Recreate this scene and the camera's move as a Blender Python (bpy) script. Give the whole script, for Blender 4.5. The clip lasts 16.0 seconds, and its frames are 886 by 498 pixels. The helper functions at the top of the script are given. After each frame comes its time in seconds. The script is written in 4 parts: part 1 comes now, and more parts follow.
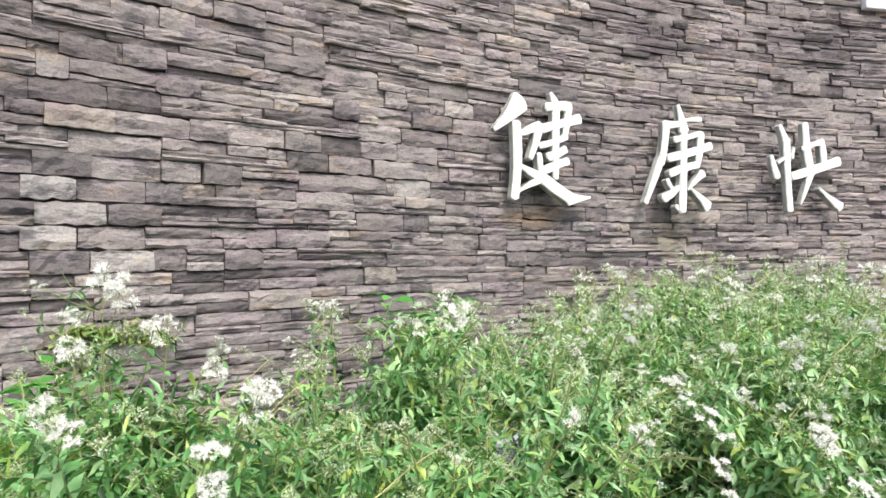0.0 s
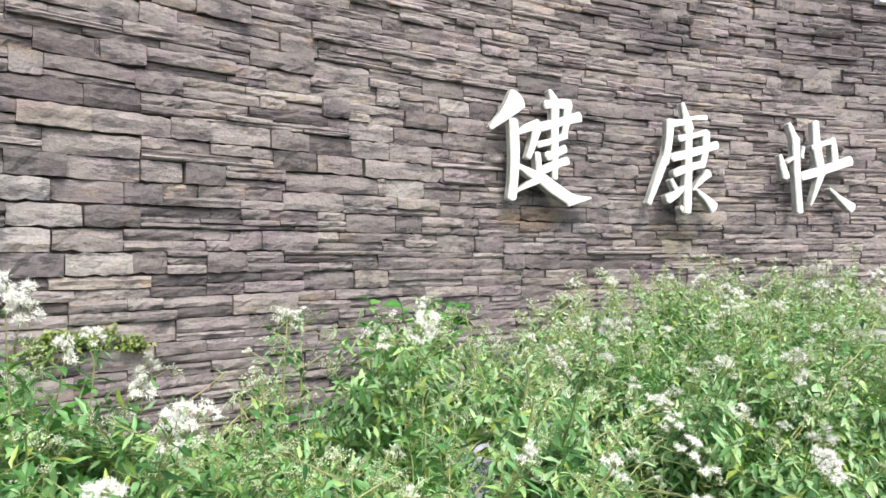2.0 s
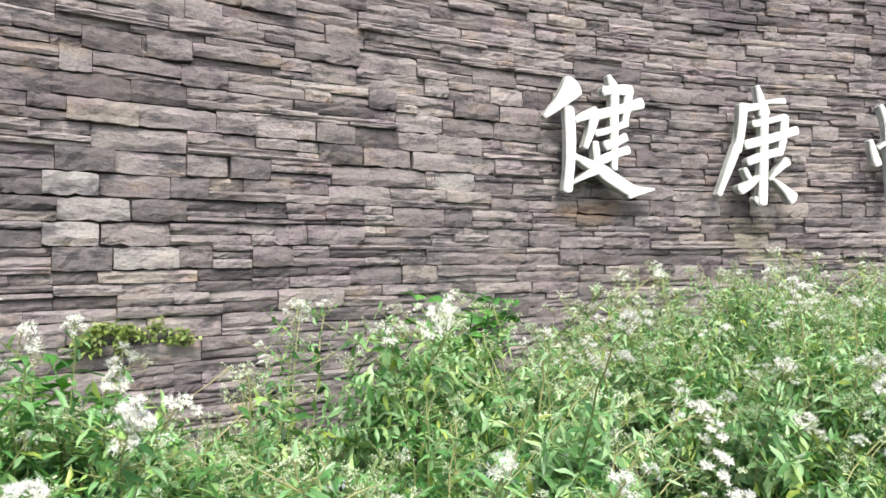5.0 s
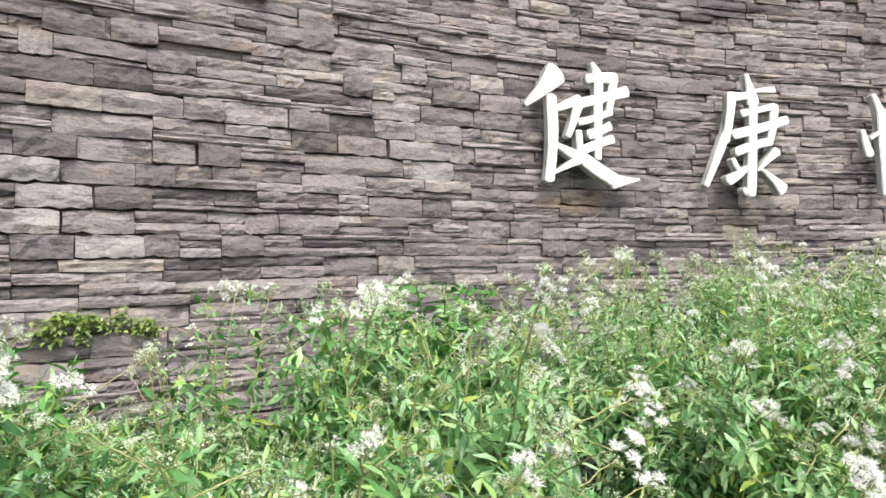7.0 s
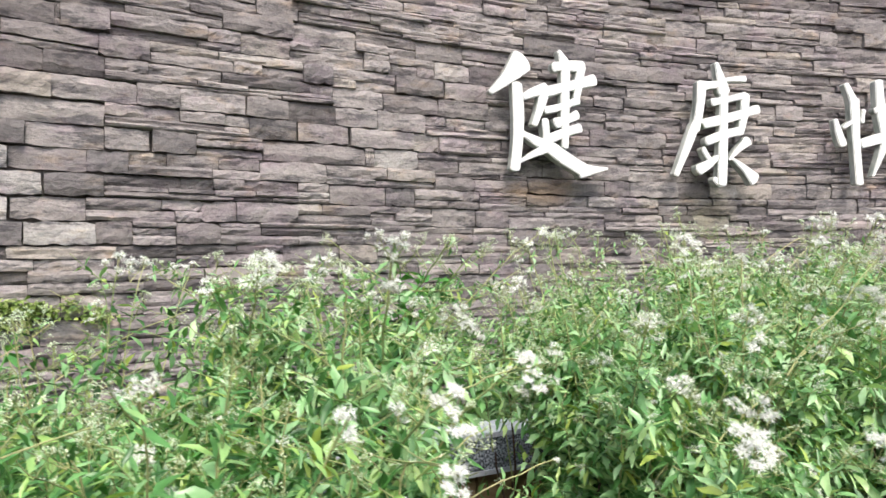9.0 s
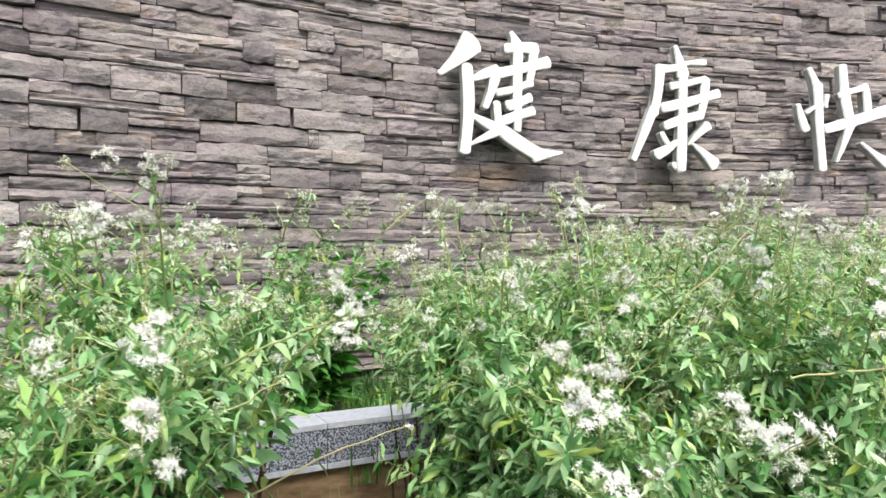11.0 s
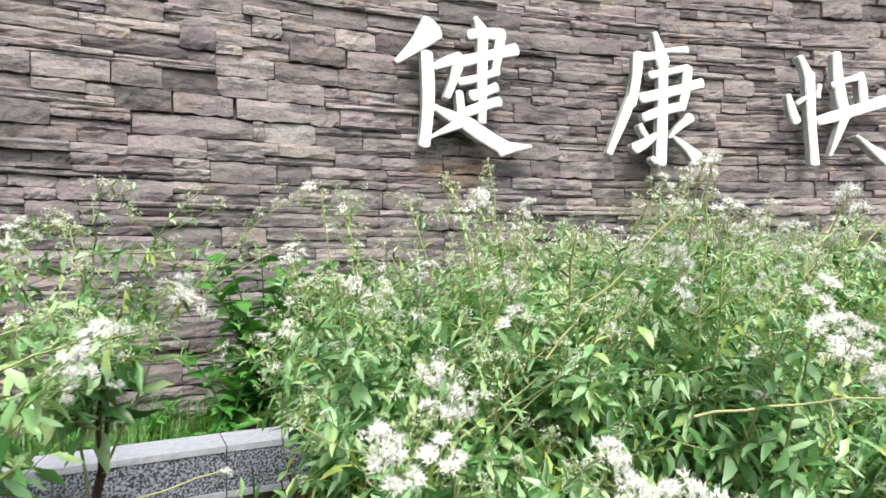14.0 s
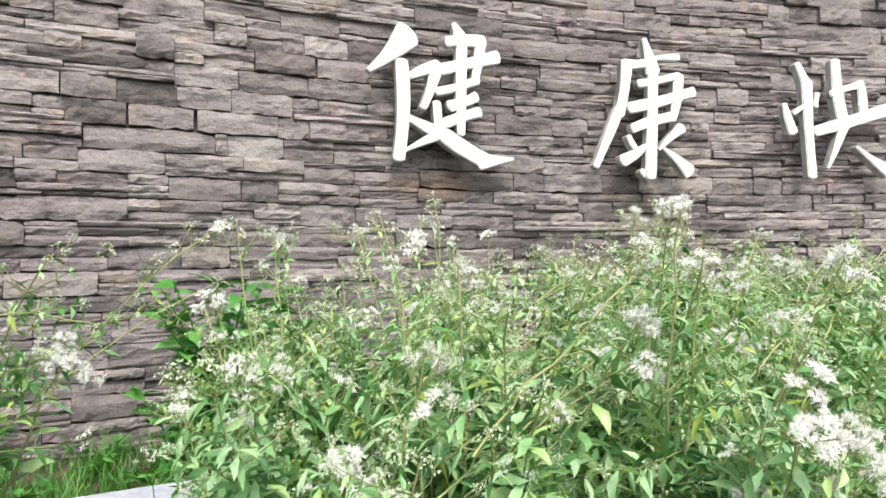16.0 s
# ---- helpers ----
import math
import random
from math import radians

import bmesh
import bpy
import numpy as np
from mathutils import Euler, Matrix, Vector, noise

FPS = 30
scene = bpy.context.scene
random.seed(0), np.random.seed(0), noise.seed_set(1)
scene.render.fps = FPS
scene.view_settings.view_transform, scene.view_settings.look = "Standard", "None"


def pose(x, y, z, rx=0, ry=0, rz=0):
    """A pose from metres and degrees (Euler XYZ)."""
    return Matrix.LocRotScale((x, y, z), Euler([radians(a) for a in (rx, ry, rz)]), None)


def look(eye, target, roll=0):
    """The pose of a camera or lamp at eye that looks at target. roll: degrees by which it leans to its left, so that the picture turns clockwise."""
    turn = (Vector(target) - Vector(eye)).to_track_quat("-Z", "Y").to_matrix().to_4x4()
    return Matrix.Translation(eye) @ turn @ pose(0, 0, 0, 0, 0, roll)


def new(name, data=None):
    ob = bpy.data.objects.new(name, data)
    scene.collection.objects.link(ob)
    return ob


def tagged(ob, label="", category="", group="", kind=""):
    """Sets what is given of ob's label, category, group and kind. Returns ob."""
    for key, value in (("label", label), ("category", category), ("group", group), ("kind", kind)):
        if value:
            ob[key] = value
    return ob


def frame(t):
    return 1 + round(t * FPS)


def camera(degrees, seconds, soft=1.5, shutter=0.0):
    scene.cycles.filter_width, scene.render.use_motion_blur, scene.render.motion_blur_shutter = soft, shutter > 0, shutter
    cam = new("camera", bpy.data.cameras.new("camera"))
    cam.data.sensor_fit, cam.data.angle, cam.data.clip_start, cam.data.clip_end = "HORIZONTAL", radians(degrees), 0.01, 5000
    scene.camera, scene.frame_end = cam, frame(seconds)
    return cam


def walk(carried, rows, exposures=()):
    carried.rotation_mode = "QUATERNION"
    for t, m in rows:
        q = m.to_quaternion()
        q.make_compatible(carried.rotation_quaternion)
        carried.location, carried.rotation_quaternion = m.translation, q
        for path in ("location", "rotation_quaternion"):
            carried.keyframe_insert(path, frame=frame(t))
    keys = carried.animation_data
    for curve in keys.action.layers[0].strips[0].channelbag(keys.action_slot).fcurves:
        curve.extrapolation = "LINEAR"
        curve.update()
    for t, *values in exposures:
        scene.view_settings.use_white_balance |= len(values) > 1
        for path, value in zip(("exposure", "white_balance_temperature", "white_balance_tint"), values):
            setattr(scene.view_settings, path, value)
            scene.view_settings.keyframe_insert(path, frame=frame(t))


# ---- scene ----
cam = camera(69.1, 16.0, shutter=0.45)
PATH = [
    (0, (0.102, 0.27, 1.174), (1.231, 1.92, 1.212), -0.6),
    (0.5, (0.14, 0.283, 1.178), (1.264, 1.937, 1.215), -0.6),
    (1, (0.195, 0.294, 1.184), (1.315, 1.95, 1.224), -0.6),
    (1.5, (0.243, 0.308, 1.193), (1.356, 1.969, 1.23), -0.5),
    (2, (0.276, 0.328, 1.186), (1.379, 1.996, 1.227), -0.5),
    (2.5, (0.293, 0.341, 1.18), (1.373, 2.024, 1.227), -0.3),
    (3, (0.314, 0.344, 1.18), (1.352, 2.054, 1.225), -0.3),
    (3.5, (0.348, 0.345, 1.175), (1.329, 2.087, 1.213), -0.5),
    (6, (0.568, 0.396, 1.136), (1.468, 2.182, 1.177), -0.5),
    (6.5, (0.613, 0.395, 1.119), (1.51, 2.181, 1.158), -0.5),
    (7, (0.661, 0.391, 1.1), (1.561, 2.177, 1.14), -0.5),
    (7.5, (0.706, 0.382, 1.091), (1.604, 2.168, 1.128), -0.6),
    (8, (0.756, 0.368, 1.078), (1.655, 2.154, 1.116), -0.6),
    (8.5, (0.812, 0.345, 1.06), (1.712, 2.13, 1.1), -0.6),
    (9, (0.882, 0.317, 1.033), (1.782, 2.103, 1.071), -0.6),
    (9.5, (0.974, 0.28, 1.004), (1.876, 2.065, 1.041), -0.6),
    (10, (1.066, 0.251, 0.985), (1.969, 2.036, 1.023), -0.6),
    (12.5, (1.405, 0.25, 0.871), (2.303, 2.037, 0.91), -0.5),
    (13, (1.479, 0.284, 0.87), (2.365, 2.076, 0.915), -0.4),
    (13.5, (1.546, 0.32, 0.893), (2.424, 2.116, 0.936), -0.5),
    (14, (1.615, 0.359, 0.933), (2.491, 2.157, 0.973), -0.6),
    (14.5, (1.679, 0.396, 0.959), (2.555, 2.193, 1.0), -0.6),
    (15, (1.734, 0.425, 0.986), (2.61, 2.222, 1.028), -0.6),
    (15.5, (1.784, 0.457, 1.009), (2.66, 2.255, 1.053), -0.6),
    (16, (1.831, 0.486, 1.035), (2.707, 2.283, 1.081), -0.6),
]
walk(cam, [(t, look(eye, target, roll)) for t, eye, target, roll in PATH])


# ---- world and light ----
SUN_UP, SUN_TURN = 56.0, 192.0
world = bpy.data.worlds.new("overcast_sky")
scene.world = world
world.use_nodes = True
wn = world.node_tree.nodes
sky = wn.new("ShaderNodeTexSky")
sky.sky_type = "NISHITA"
sky.sun_disc = False
sky.sun_elevation, sky.sun_rotation = radians(SUN_UP), radians(SUN_TURN)
sky.air_density, sky.dust_density, sky.ozone_density = 1.0, 4.0, 1.0
world.node_tree.links.new(sky.outputs["Color"], wn["Background"].inputs["Color"])
wn["Background"].inputs["Strength"].default_value = 0.15
sun_data = bpy.data.lights.new("sun", "SUN")
sun_data.energy, sun_data.angle, sun_data.color = 1.5, radians(18), (1.0, 0.96, 0.9)
sun = new("sun", sun_data)
sun.matrix_world = look((1.1, -1.2, 8.0), (2.2, 4.0, 0.0))
scene.view_settings.exposure = 0.97


# ---- materials ----
def material(name, roughness=0.8, metal=0.0):
    m = bpy.data.materials.new(name)
    m.use_nodes = True
    b = m.node_tree.nodes["Principled BSDF"]
    b.inputs["Roughness"].default_value = roughness
    b.inputs["Metallic"].default_value = metal
    return m, m.node_tree.nodes, m.node_tree.links, b


def ramp(nodes, stops):
    r = nodes.new("ShaderNodeValToRGB")
    while len(r.color_ramp.elements) < len(stops):
        r.color_ramp.elements.new(0.5)
    for e, (p, c) in zip(r.color_ramp.elements, stops):
        e.position, e.color = p, (*c, 1.0)
    return r


def mixed(nodes, links, kind, a, b, fac):
    n = nodes.new("ShaderNodeMix")
    n.data_type, n.blend_type = "RGBA", kind
    for socket, v in ((n.inputs[0], fac), (n.inputs[6], a), (n.inputs[7], b)):
        if isinstance(v, (int, float)):
            socket.default_value = v
        elif isinstance(v, tuple):
            socket.default_value = (*v, 1.0)
        else:
            links.new(v, socket)
    return n.outputs[2]


def noise_at(nodes, links, scale, detail=4.0, stretch=(1, 1, 1), rough=0.6):
    g = nodes.new("ShaderNodeNewGeometry")
    mp = nodes.new("ShaderNodeMapping")
    mp.inputs["Scale"].default_value = stretch
    links.new(g.outputs["Position"], mp.inputs["Vector"])
    n = nodes.new("ShaderNodeTexNoise")
    n.inputs["Scale"].default_value, n.inputs["Detail"].default_value = scale, detail
    n.inputs["Roughness"].default_value = rough
    links.new(mp.outputs["Vector"], n.inputs["Vector"])
    return n.outputs["Fac"]


def chance(nodes, links):
    """One random number a piece, whether it is an object or an island."""
    o, g = nodes.new("ShaderNodeObjectInfo"), nodes.new("ShaderNodeNewGeometry")
    a, f = nodes.new("ShaderNodeMath"), nodes.new("ShaderNodeMath")
    a.operation, f.operation = "ADD", "FRACT"
    links.new(o.outputs["Random"], a.inputs[0])
    links.new(g.outputs["Random Per Island"], a.inputs[1])
    links.new(a.outputs[0], f.inputs[0])
    return f.outputs[0]


def bumped(nodes, links, b, height, strength, distance):
    n = nodes.new("ShaderNodeBump")
    n.inputs["Strength"].default_value, n.inputs["Distance"].default_value = strength, distance
    links.new(height, n.inputs["Height"])
    links.new(n.outputs["Normal"], b.inputs["Normal"])


# weathering on the wall: where, how far it spreads, its tint
STAINS = [((4.75, 3.79, 3.10), (0.75, 1.0, 0.36), (0.52, 0.52, 0.55)), ((4.85, 3.76, 1.36), (0.30, 1.0, 0.24), (0.74, 0.74, 0.60)),
          ((3.50, 4.00, 1.50), (0.42, 1.0, 0.13), (1.08, 0.92, 0.70)), ((6.60, 3.20, 3.15), (1.40, 1.2, 0.55), (0.60, 0.60, 0.62)),
          ((0.50, 4.00, 2.25), (0.90, 1.0, 0.50), (0.80, 0.79, 0.80)),
          ((1.02, 4.06, 1.49), (0.30, 1.0, 0.10), (0.50, 0.50, 0.52))]


def blotch(nodes, links, centre, reach):
    """A ragged patch round a place: 1 in its middle, 0 outside."""
    g, sub, scl, ln = nodes.new("ShaderNodeNewGeometry"), nodes.new("ShaderNodeVectorMath"), nodes.new("ShaderNodeVectorMath"), nodes.new("ShaderNodeVectorMath")
    sub.operation, scl.operation, ln.operation = "SUBTRACT", "MULTIPLY", "LENGTH"
    sub.inputs[1].default_value, scl.inputs[1].default_value = centre, tuple(1 / r for r in reach)
    links.new(g.outputs["Position"], sub.inputs[0])
    links.new(sub.outputs[0], scl.inputs[0])
    links.new(scl.outputs[0], ln.inputs[0])
    a = nodes.new("ShaderNodeMath")
    a.operation = "ADD"
    links.new(ln.outputs["Value"], a.inputs[0])
    links.new(noise_at(nodes, links, 4.5, 6.0, (1, 1, 1.6), 0.7), a.inputs[1])
    r = ramp(nodes, [(0.55, (1, 1, 1)), (0.78, (0.5, 0.5, 0.5)), (1.0, (0, 0, 0))])
    half = nodes.new("ShaderNodeMath")
    half.operation = "MULTIPLY"
    half.inputs[1].default_value = 0.7
    links.new(a.outputs[0], half.inputs[0])
    links.new(half.outputs[0], r.inputs[0])
    return r.outputs[0]


def make_stone(name, stops):
    m, n, l, b = material(name, 0.88)
    tone = ramp(n, stops)
    l.new(chance(n, l), tone.inputs[0])
    layer = ramp(n, [(0.32, (0.58, 0.57, 0.57)), (0.46, (0.88, 0.88, 0.88)), (0.68, (1.06, 1.06, 1.05))])
    l.new(noise_at(n, l, 9.0, 6.0, (0.7, 0.7, 2.4), 0.68), layer.inputs[0])
    c = mixed(n, l, "MULTIPLY", tone.outputs[0], layer.outputs[0], 1.0)
    grain = ramp(n, [(0.36, (0.84, 0.84, 0.85)), (0.52, (1.0, 1.0, 1.0)), (0.64, (1.06, 1.05, 1.05))])
    l.new(noise_at(n, l, 60.0, 3.0, (1, 1, 1.1), 0.6), grain.inputs[0])
    c = mixed(n, l, "MULTIPLY", c, grain.outputs[0], 1.0)
    lichen = ramp(n, [(0.52, (0, 0, 0)), (0.58, (0.85, 0.85, 0.85))])
    l.new(noise_at(n, l, 5.0, 8.0, (0.7, 0.7, 2.8), 0.74), lichen.inputs[0])
    c = mixed(n, l, "MIX", c, mixed(n, l, "MULTIPLY", c, (0.36, 0.37, 0.40), 1.0), lichen.outputs[0])
    drift = ramp(n, [(0.50, (0, 0, 0)), (0.66, (0.6, 0.6, 0.6))])
    l.new(noise_at(n, l, 0.9, 4.0, (1, 1, 1.0), 0.6), drift.inputs[0])
    c = mixed(n, l, "MIX", c, mixed(n, l, "MULTIPLY", c, (0.60, 0.60, 0.64), 1.0), drift.outputs[0])
    violet = ramp(n, [(0.50, (0, 0, 0)), (0.64, (0.85, 0.85, 0.85))])
    l.new(noise_at(n, l, 2.3, 6.0, (1.3, 1, 2.1), 0.7), violet.inputs[0])
    c = mixed(n, l, "MIX", c, mixed(n, l, "MULTIPLY", c, (0.96, 0.88, 0.98), 1.0), violet.outputs[0])
    ochre = ramp(n, [(0.56, (0, 0, 0)), (0.72, (0.6, 0.6, 0.6))])
    l.new(noise_at(n, l, 4.4, 5.0, (1, 1.7, 2.2), 0.6), ochre.inputs[0])
    c = mixed(n, l, "MIX", c, mixed(n, l, "MULTIPLY", c, (1.22, 1.0, 0.72), 1.0), ochre.outputs[0])
    for centre, reach, tint in STAINS:
        c = mixed(n, l, "MIX", c, mixed(n, l, "MULTIPLY", c, tint, 1.0), blotch(n, l, centre, reach))
    l.new(c, b.inputs["Base Color"])
    strata = mixed(n, l, "ADD", noise_at(n, l, 24.0, 6.0, (1, 1, 1.4), 0.66), noise_at(n, l, 7.0, 4.0, (1, 1, 2.6), 0.6), 0.4)
    bumped(n, l, b, strata, 1.0, 0.012)
    return m


def make_plain(name, colours, scale, roughness, bump=0.3, distance=0.004, metal=0.0, stretch=(1, 1, 1)):
    m, n, l, b = material(name, roughness, metal)
    r = ramp(n, [(0.3 + 0.4 * i / max(1, len(colours) - 1), c) for i, c in enumerate(colours)])
    f = noise_at(n, l, scale, 6.0, stretch)
    l.new(f, r.inputs[0])
    l.new(r.outputs[0], b.inputs["Base Color"])
    if bump:
        bumped(n, l, b, f, bump, distance)
    return m


def make_leaf(name, colours, yellow=(0.33, 0.42, 0.08)):
    m, n, l, b = material(name, 0.31)
    rnd = chance(n, l)
    r = ramp(n, [(i / (len(colours) - 1) * 0.93, c) for i, c in enumerate(colours)] + [(0.988, yellow)])
    l.new(rnd, r.inputs[0])
    v = ramp(n, [(0.3, (0.75, 0.8, 0.7)), (0.7, (1.15, 1.12, 1.1))])
    l.new(noise_at(n, l, 30.0, 3.0), v.inputs[0])
    c = mixed(n, l, "MULTIPLY", r.outputs[0], v.outputs[0], 1.0)
    l.new(c, b.inputs["Base Color"])
    t = n.new("ShaderNodeBsdfTranslucent")
    l.new(mixed(n, l, "MULTIPLY", c, (1.3, 1.5, 0.6), 1.0), t.inputs["Color"])
    s = n.new("ShaderNodeMixShader")
    s.inputs[0].default_value = 0.18
    l.new(b.outputs[0], s.inputs[1])
    l.new(t.outputs[0], s.inputs[2])
    l.new(s.outputs[0], n["Material Output"].inputs["Surface"])
    return m


def make_granite():
    m, n, l, b = material("speckled_granite", 0.6)
    r = ramp(n, [(0.44, (0.035, 0.037, 0.045)), (0.48, (0.16, 0.18, 0.22)), (0.54, (0.27, 0.31, 0.38)), (0.64, (0.45, 0.48, 0.54))])
    l.new(noise_at(n, l, 135.0, 2.0), r.inputs[0])
    v = ramp(n, [(0.3, (0.8, 0.8, 0.8)), (0.7, (1.1, 1.1, 1.1))])
    l.new(noise_at(n, l, 5.0, 4.0), v.inputs[0])
    l.new(mixed(n, l, "MULTIPLY", r.outputs[0], v.outputs[0], 1.0), b.inputs["Base Color"])
    return m


STONE = make_stone("ledge_stone", [(0.0, (0.130, 0.116, 0.113)), (0.10, (0.222, 0.197, 0.188)), (0.5, (0.318, 0.286, 0.270)),
                                   (0.85, (0.365, 0.331, 0.312)), (0.94, (0.38, 0.337, 0.290)), (1.0, (0.42, 0.388, 0.360))])
DARK_STONE = make_stone("dark_ledge_stone", [(0.0, (0.165, 0.150, 0.145)), (1.0, (0.225, 0.205, 0.200))])
PALE_STONE = make_stone("pale_ledge_stone", [(0.0, (0.40, 0.375, 0.35)), (1.0, (0.46, 0.435, 0.41))])
FERN_GREEN = make_leaf("wall_fern_leaf", [(0.13, 0.21, 0.045), (0.25, 0.34, 0.10), (0.40, 0.46, 0.20)])
MORTAR = make_plain("dark_mortar", [(0.07, 0.064, 0.062), (0.14, 0.125, 0.12)], 20, 0.95)
LETTER = make_plain("white_enamel", [(0.80, 0.80, 0.76), (0.86, 0.86, 0.84)], 6, 0.35, 0.0)
# dirty streaks on the letter sides, plus painted-in shade that gives strokes depth
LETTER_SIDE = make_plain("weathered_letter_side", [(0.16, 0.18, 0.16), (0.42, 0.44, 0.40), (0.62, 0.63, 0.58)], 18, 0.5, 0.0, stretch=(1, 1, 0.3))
STEEL = make_plain("dull_steel", [(0.25, 0.25, 0.25), (0.4, 0.4, 0.4)], 20, 0.4, 0.0, metal=0.9)
GRANITE = make_granite()
GRANITE_SAWN = make_plain("sawn_granite", [(0.32, 0.35, 0.40), (0.42, 0.45, 0.50), (0.50, 0.53, 0.57)], 60, 0.55, 0.1)
SOIL = make_plain("damp_soil", [(0.025, 0.018, 0.012), (0.07, 0.05, 0.032), (0.11, 0.085, 0.055)], 9, 0.95, 0.8, 0.02)
SANDSTONE = make_plain("tan_sandstone", [(0.09, 0.055, 0.03), (0.19, 0.125, 0.065), (0.27, 0.19, 0.11)], 7, 0.9, 0.6, 0.01, stretch=(1, 1, 3))
LEAF = make_leaf("shrub_leaf", [(0.040, 0.13, 0.032), (0.115, 0.28, 0.088), (0.235, 0.44, 0.185), (0.39, 0.59, 0.34), (0.41, 0.58, 0.22)])
FRESH = make_leaf("fresh_shrub_leaf", [(0.028, 0.10, 0.022), (0.080, 0.235, 0.060), (0.165, 0.375, 0.125), (0.28, 0.49, 0.24), (0.32, 0.51, 0.15)])
WEED = make_leaf("weed_leaf", [(0.045, 0.17, 0.032), (0.085, 0.28, 0.055), (0.15, 0.38, 0.09)], (0.3, 0.42, 0.1))
GRASS = make_leaf("grass_blade", [(0.035, 0.13, 0.022), (0.075, 0.24, 0.042), (0.13, 0.33, 0.07)])
BARK = make_plain("dark_stem", [(0.025, 0.015, 0.012), (0.07, 0.035, 0.025), (0.12, 0.07, 0.045)], 40, 0.8)
TWIG = make_plain("straw_twig", [(0.16, 0.25, 0.07), (0.27, 0.32, 0.12), (0.42, 0.38, 0.19)], 9, 0.7)
STRAW = make_plain("straw_shoot", [(0.24, 0.31, 0.11), (0.36, 0.37, 0.16), (0.46, 0.40, 0.21)], 7, 0.7)
PETAL = make_plain("white_floret", [(0.78, 0.79, 0.71), (0.86, 0.86, 0.82)], 60, 0.7, 0.0)
BUD = make_plain("cream_bud", [(0.36, 0.52, 0.25), (0.60, 0.69, 0.46), (0.74, 0.77, 0.62)], 80, 0.7, 0.0)
PLAQUE = make_plain("pale_plaque", [(0.75, 0.74, 0.80), (0.84, 0.83, 0.86)], 5, 0.4, 0.0)


# ---- helpers for building ----
def link_mesh(name, verts, faces, mat, parent=None, smooth=False):
    me = bpy.data.meshes.new(name)
    me.from_pydata([tuple(v) for v in verts], [], faces)
    me.materials.append(mat)
    if smooth:
        me.shade_smooth()
    ob = new(name, me)
    ob.parent = parent
    return ob


def part(name, bm, mat, parent, label=""):
    me = bpy.data.meshes.new(name)
    bm.to_mesh(me)
    bm.free()
    me.materials.append(mat)
    ob = new(name, me)
    ob.parent = parent
    return tagged(ob, label)


def share(name, me, m, parent):
    ob = new(name, me)
    ob.parent = parent
    ob.matrix_basis = m
    return ob


def block(x0, x1, y0, y1, z0, z1, bevel=0.0):
    bm = bmesh.new()
    bmesh.ops.create_cube(bm, size=1.0, matrix=Matrix.LocRotScale(((x0 + x1) / 2, (y0 + y1) / 2, (z0 + z1) / 2), None, (x1 - x0, y1 - y0, z1 - z0)))
    if bevel:
        bmesh.ops.bevel(bm, geom=bm.edges[:], offset=bevel, segments=2, affect="EDGES")
    return bm


# ---- the curved wall: a circle of 14 m radius, its hollow side to the garden ----
CX, CY, RADIUS = 1.9, -9.915, 14.0


def arc(s, off, z):
    """The pose of a thing on the wall, s metres along it, off metres in front, its front to the garden."""
    a = s / RADIUS
    return Matrix.Translation((CX + (RADIUS - off) * math.sin(a), CY + (RADIUS - off) * math.cos(a), z)) @ Matrix.Rotation(-a, 4, "Z")


def arc_prism(s0, s1, off0, off1, z0, z1, step=0.4):
    """A slab that follows the wall's curve between two depths and two heights."""
    k = max(2, int((s1 - s0) / step))
    verts, faces = [], []
    for i in range(k + 1):
        s = s0 + (s1 - s0) * i / k
        for off, z in ((off0, z0), (off1, z0), (off1, z1), (off0, z1)):
            verts.append(arc(s, off, z).translation)
    for i in range(k):
        for j in range(4):
            a, b = 4 * i + j, 4 * i + (j + 1) % 4
            faces.append((a, a + 4, b + 4, b))
    faces += [(0, 1, 2, 3), tuple(4 * k + j for j in (3, 2, 1, 0))]
    return verts, faces


GROUND_Z, BED_Z, CURB_Z = -0.05, 0.10, 0.342

ground = link_mesh("ground", *[[(-900, -900, GROUND_Z), (900, -900, GROUND_Z), (900, 900, GROUND_Z), (-900, 900, GROUND_Z)], [(0, 1, 2, 3)]], SOIL)
tagged(ground, "bare dark garden soil under the shrubs", "ground", kind="structure")

wall = link_mesh("wall_north", *arc_prism(-7, 9, -0.30, -0.03, GROUND_Z, 4.7), MORTAR)
tagged(wall, "curved wall clad in stacked grey-brown ledge stone", "wall", kind="structure")

bed = link_mesh("planting_bed", *arc_prism(-7, 9, 0.0, 1.45, GROUND_Z - 0.05, BED_Z), SOIL)
tagged(bed, "soil bed between granite kerb and wall", "planting bed", kind="structure")


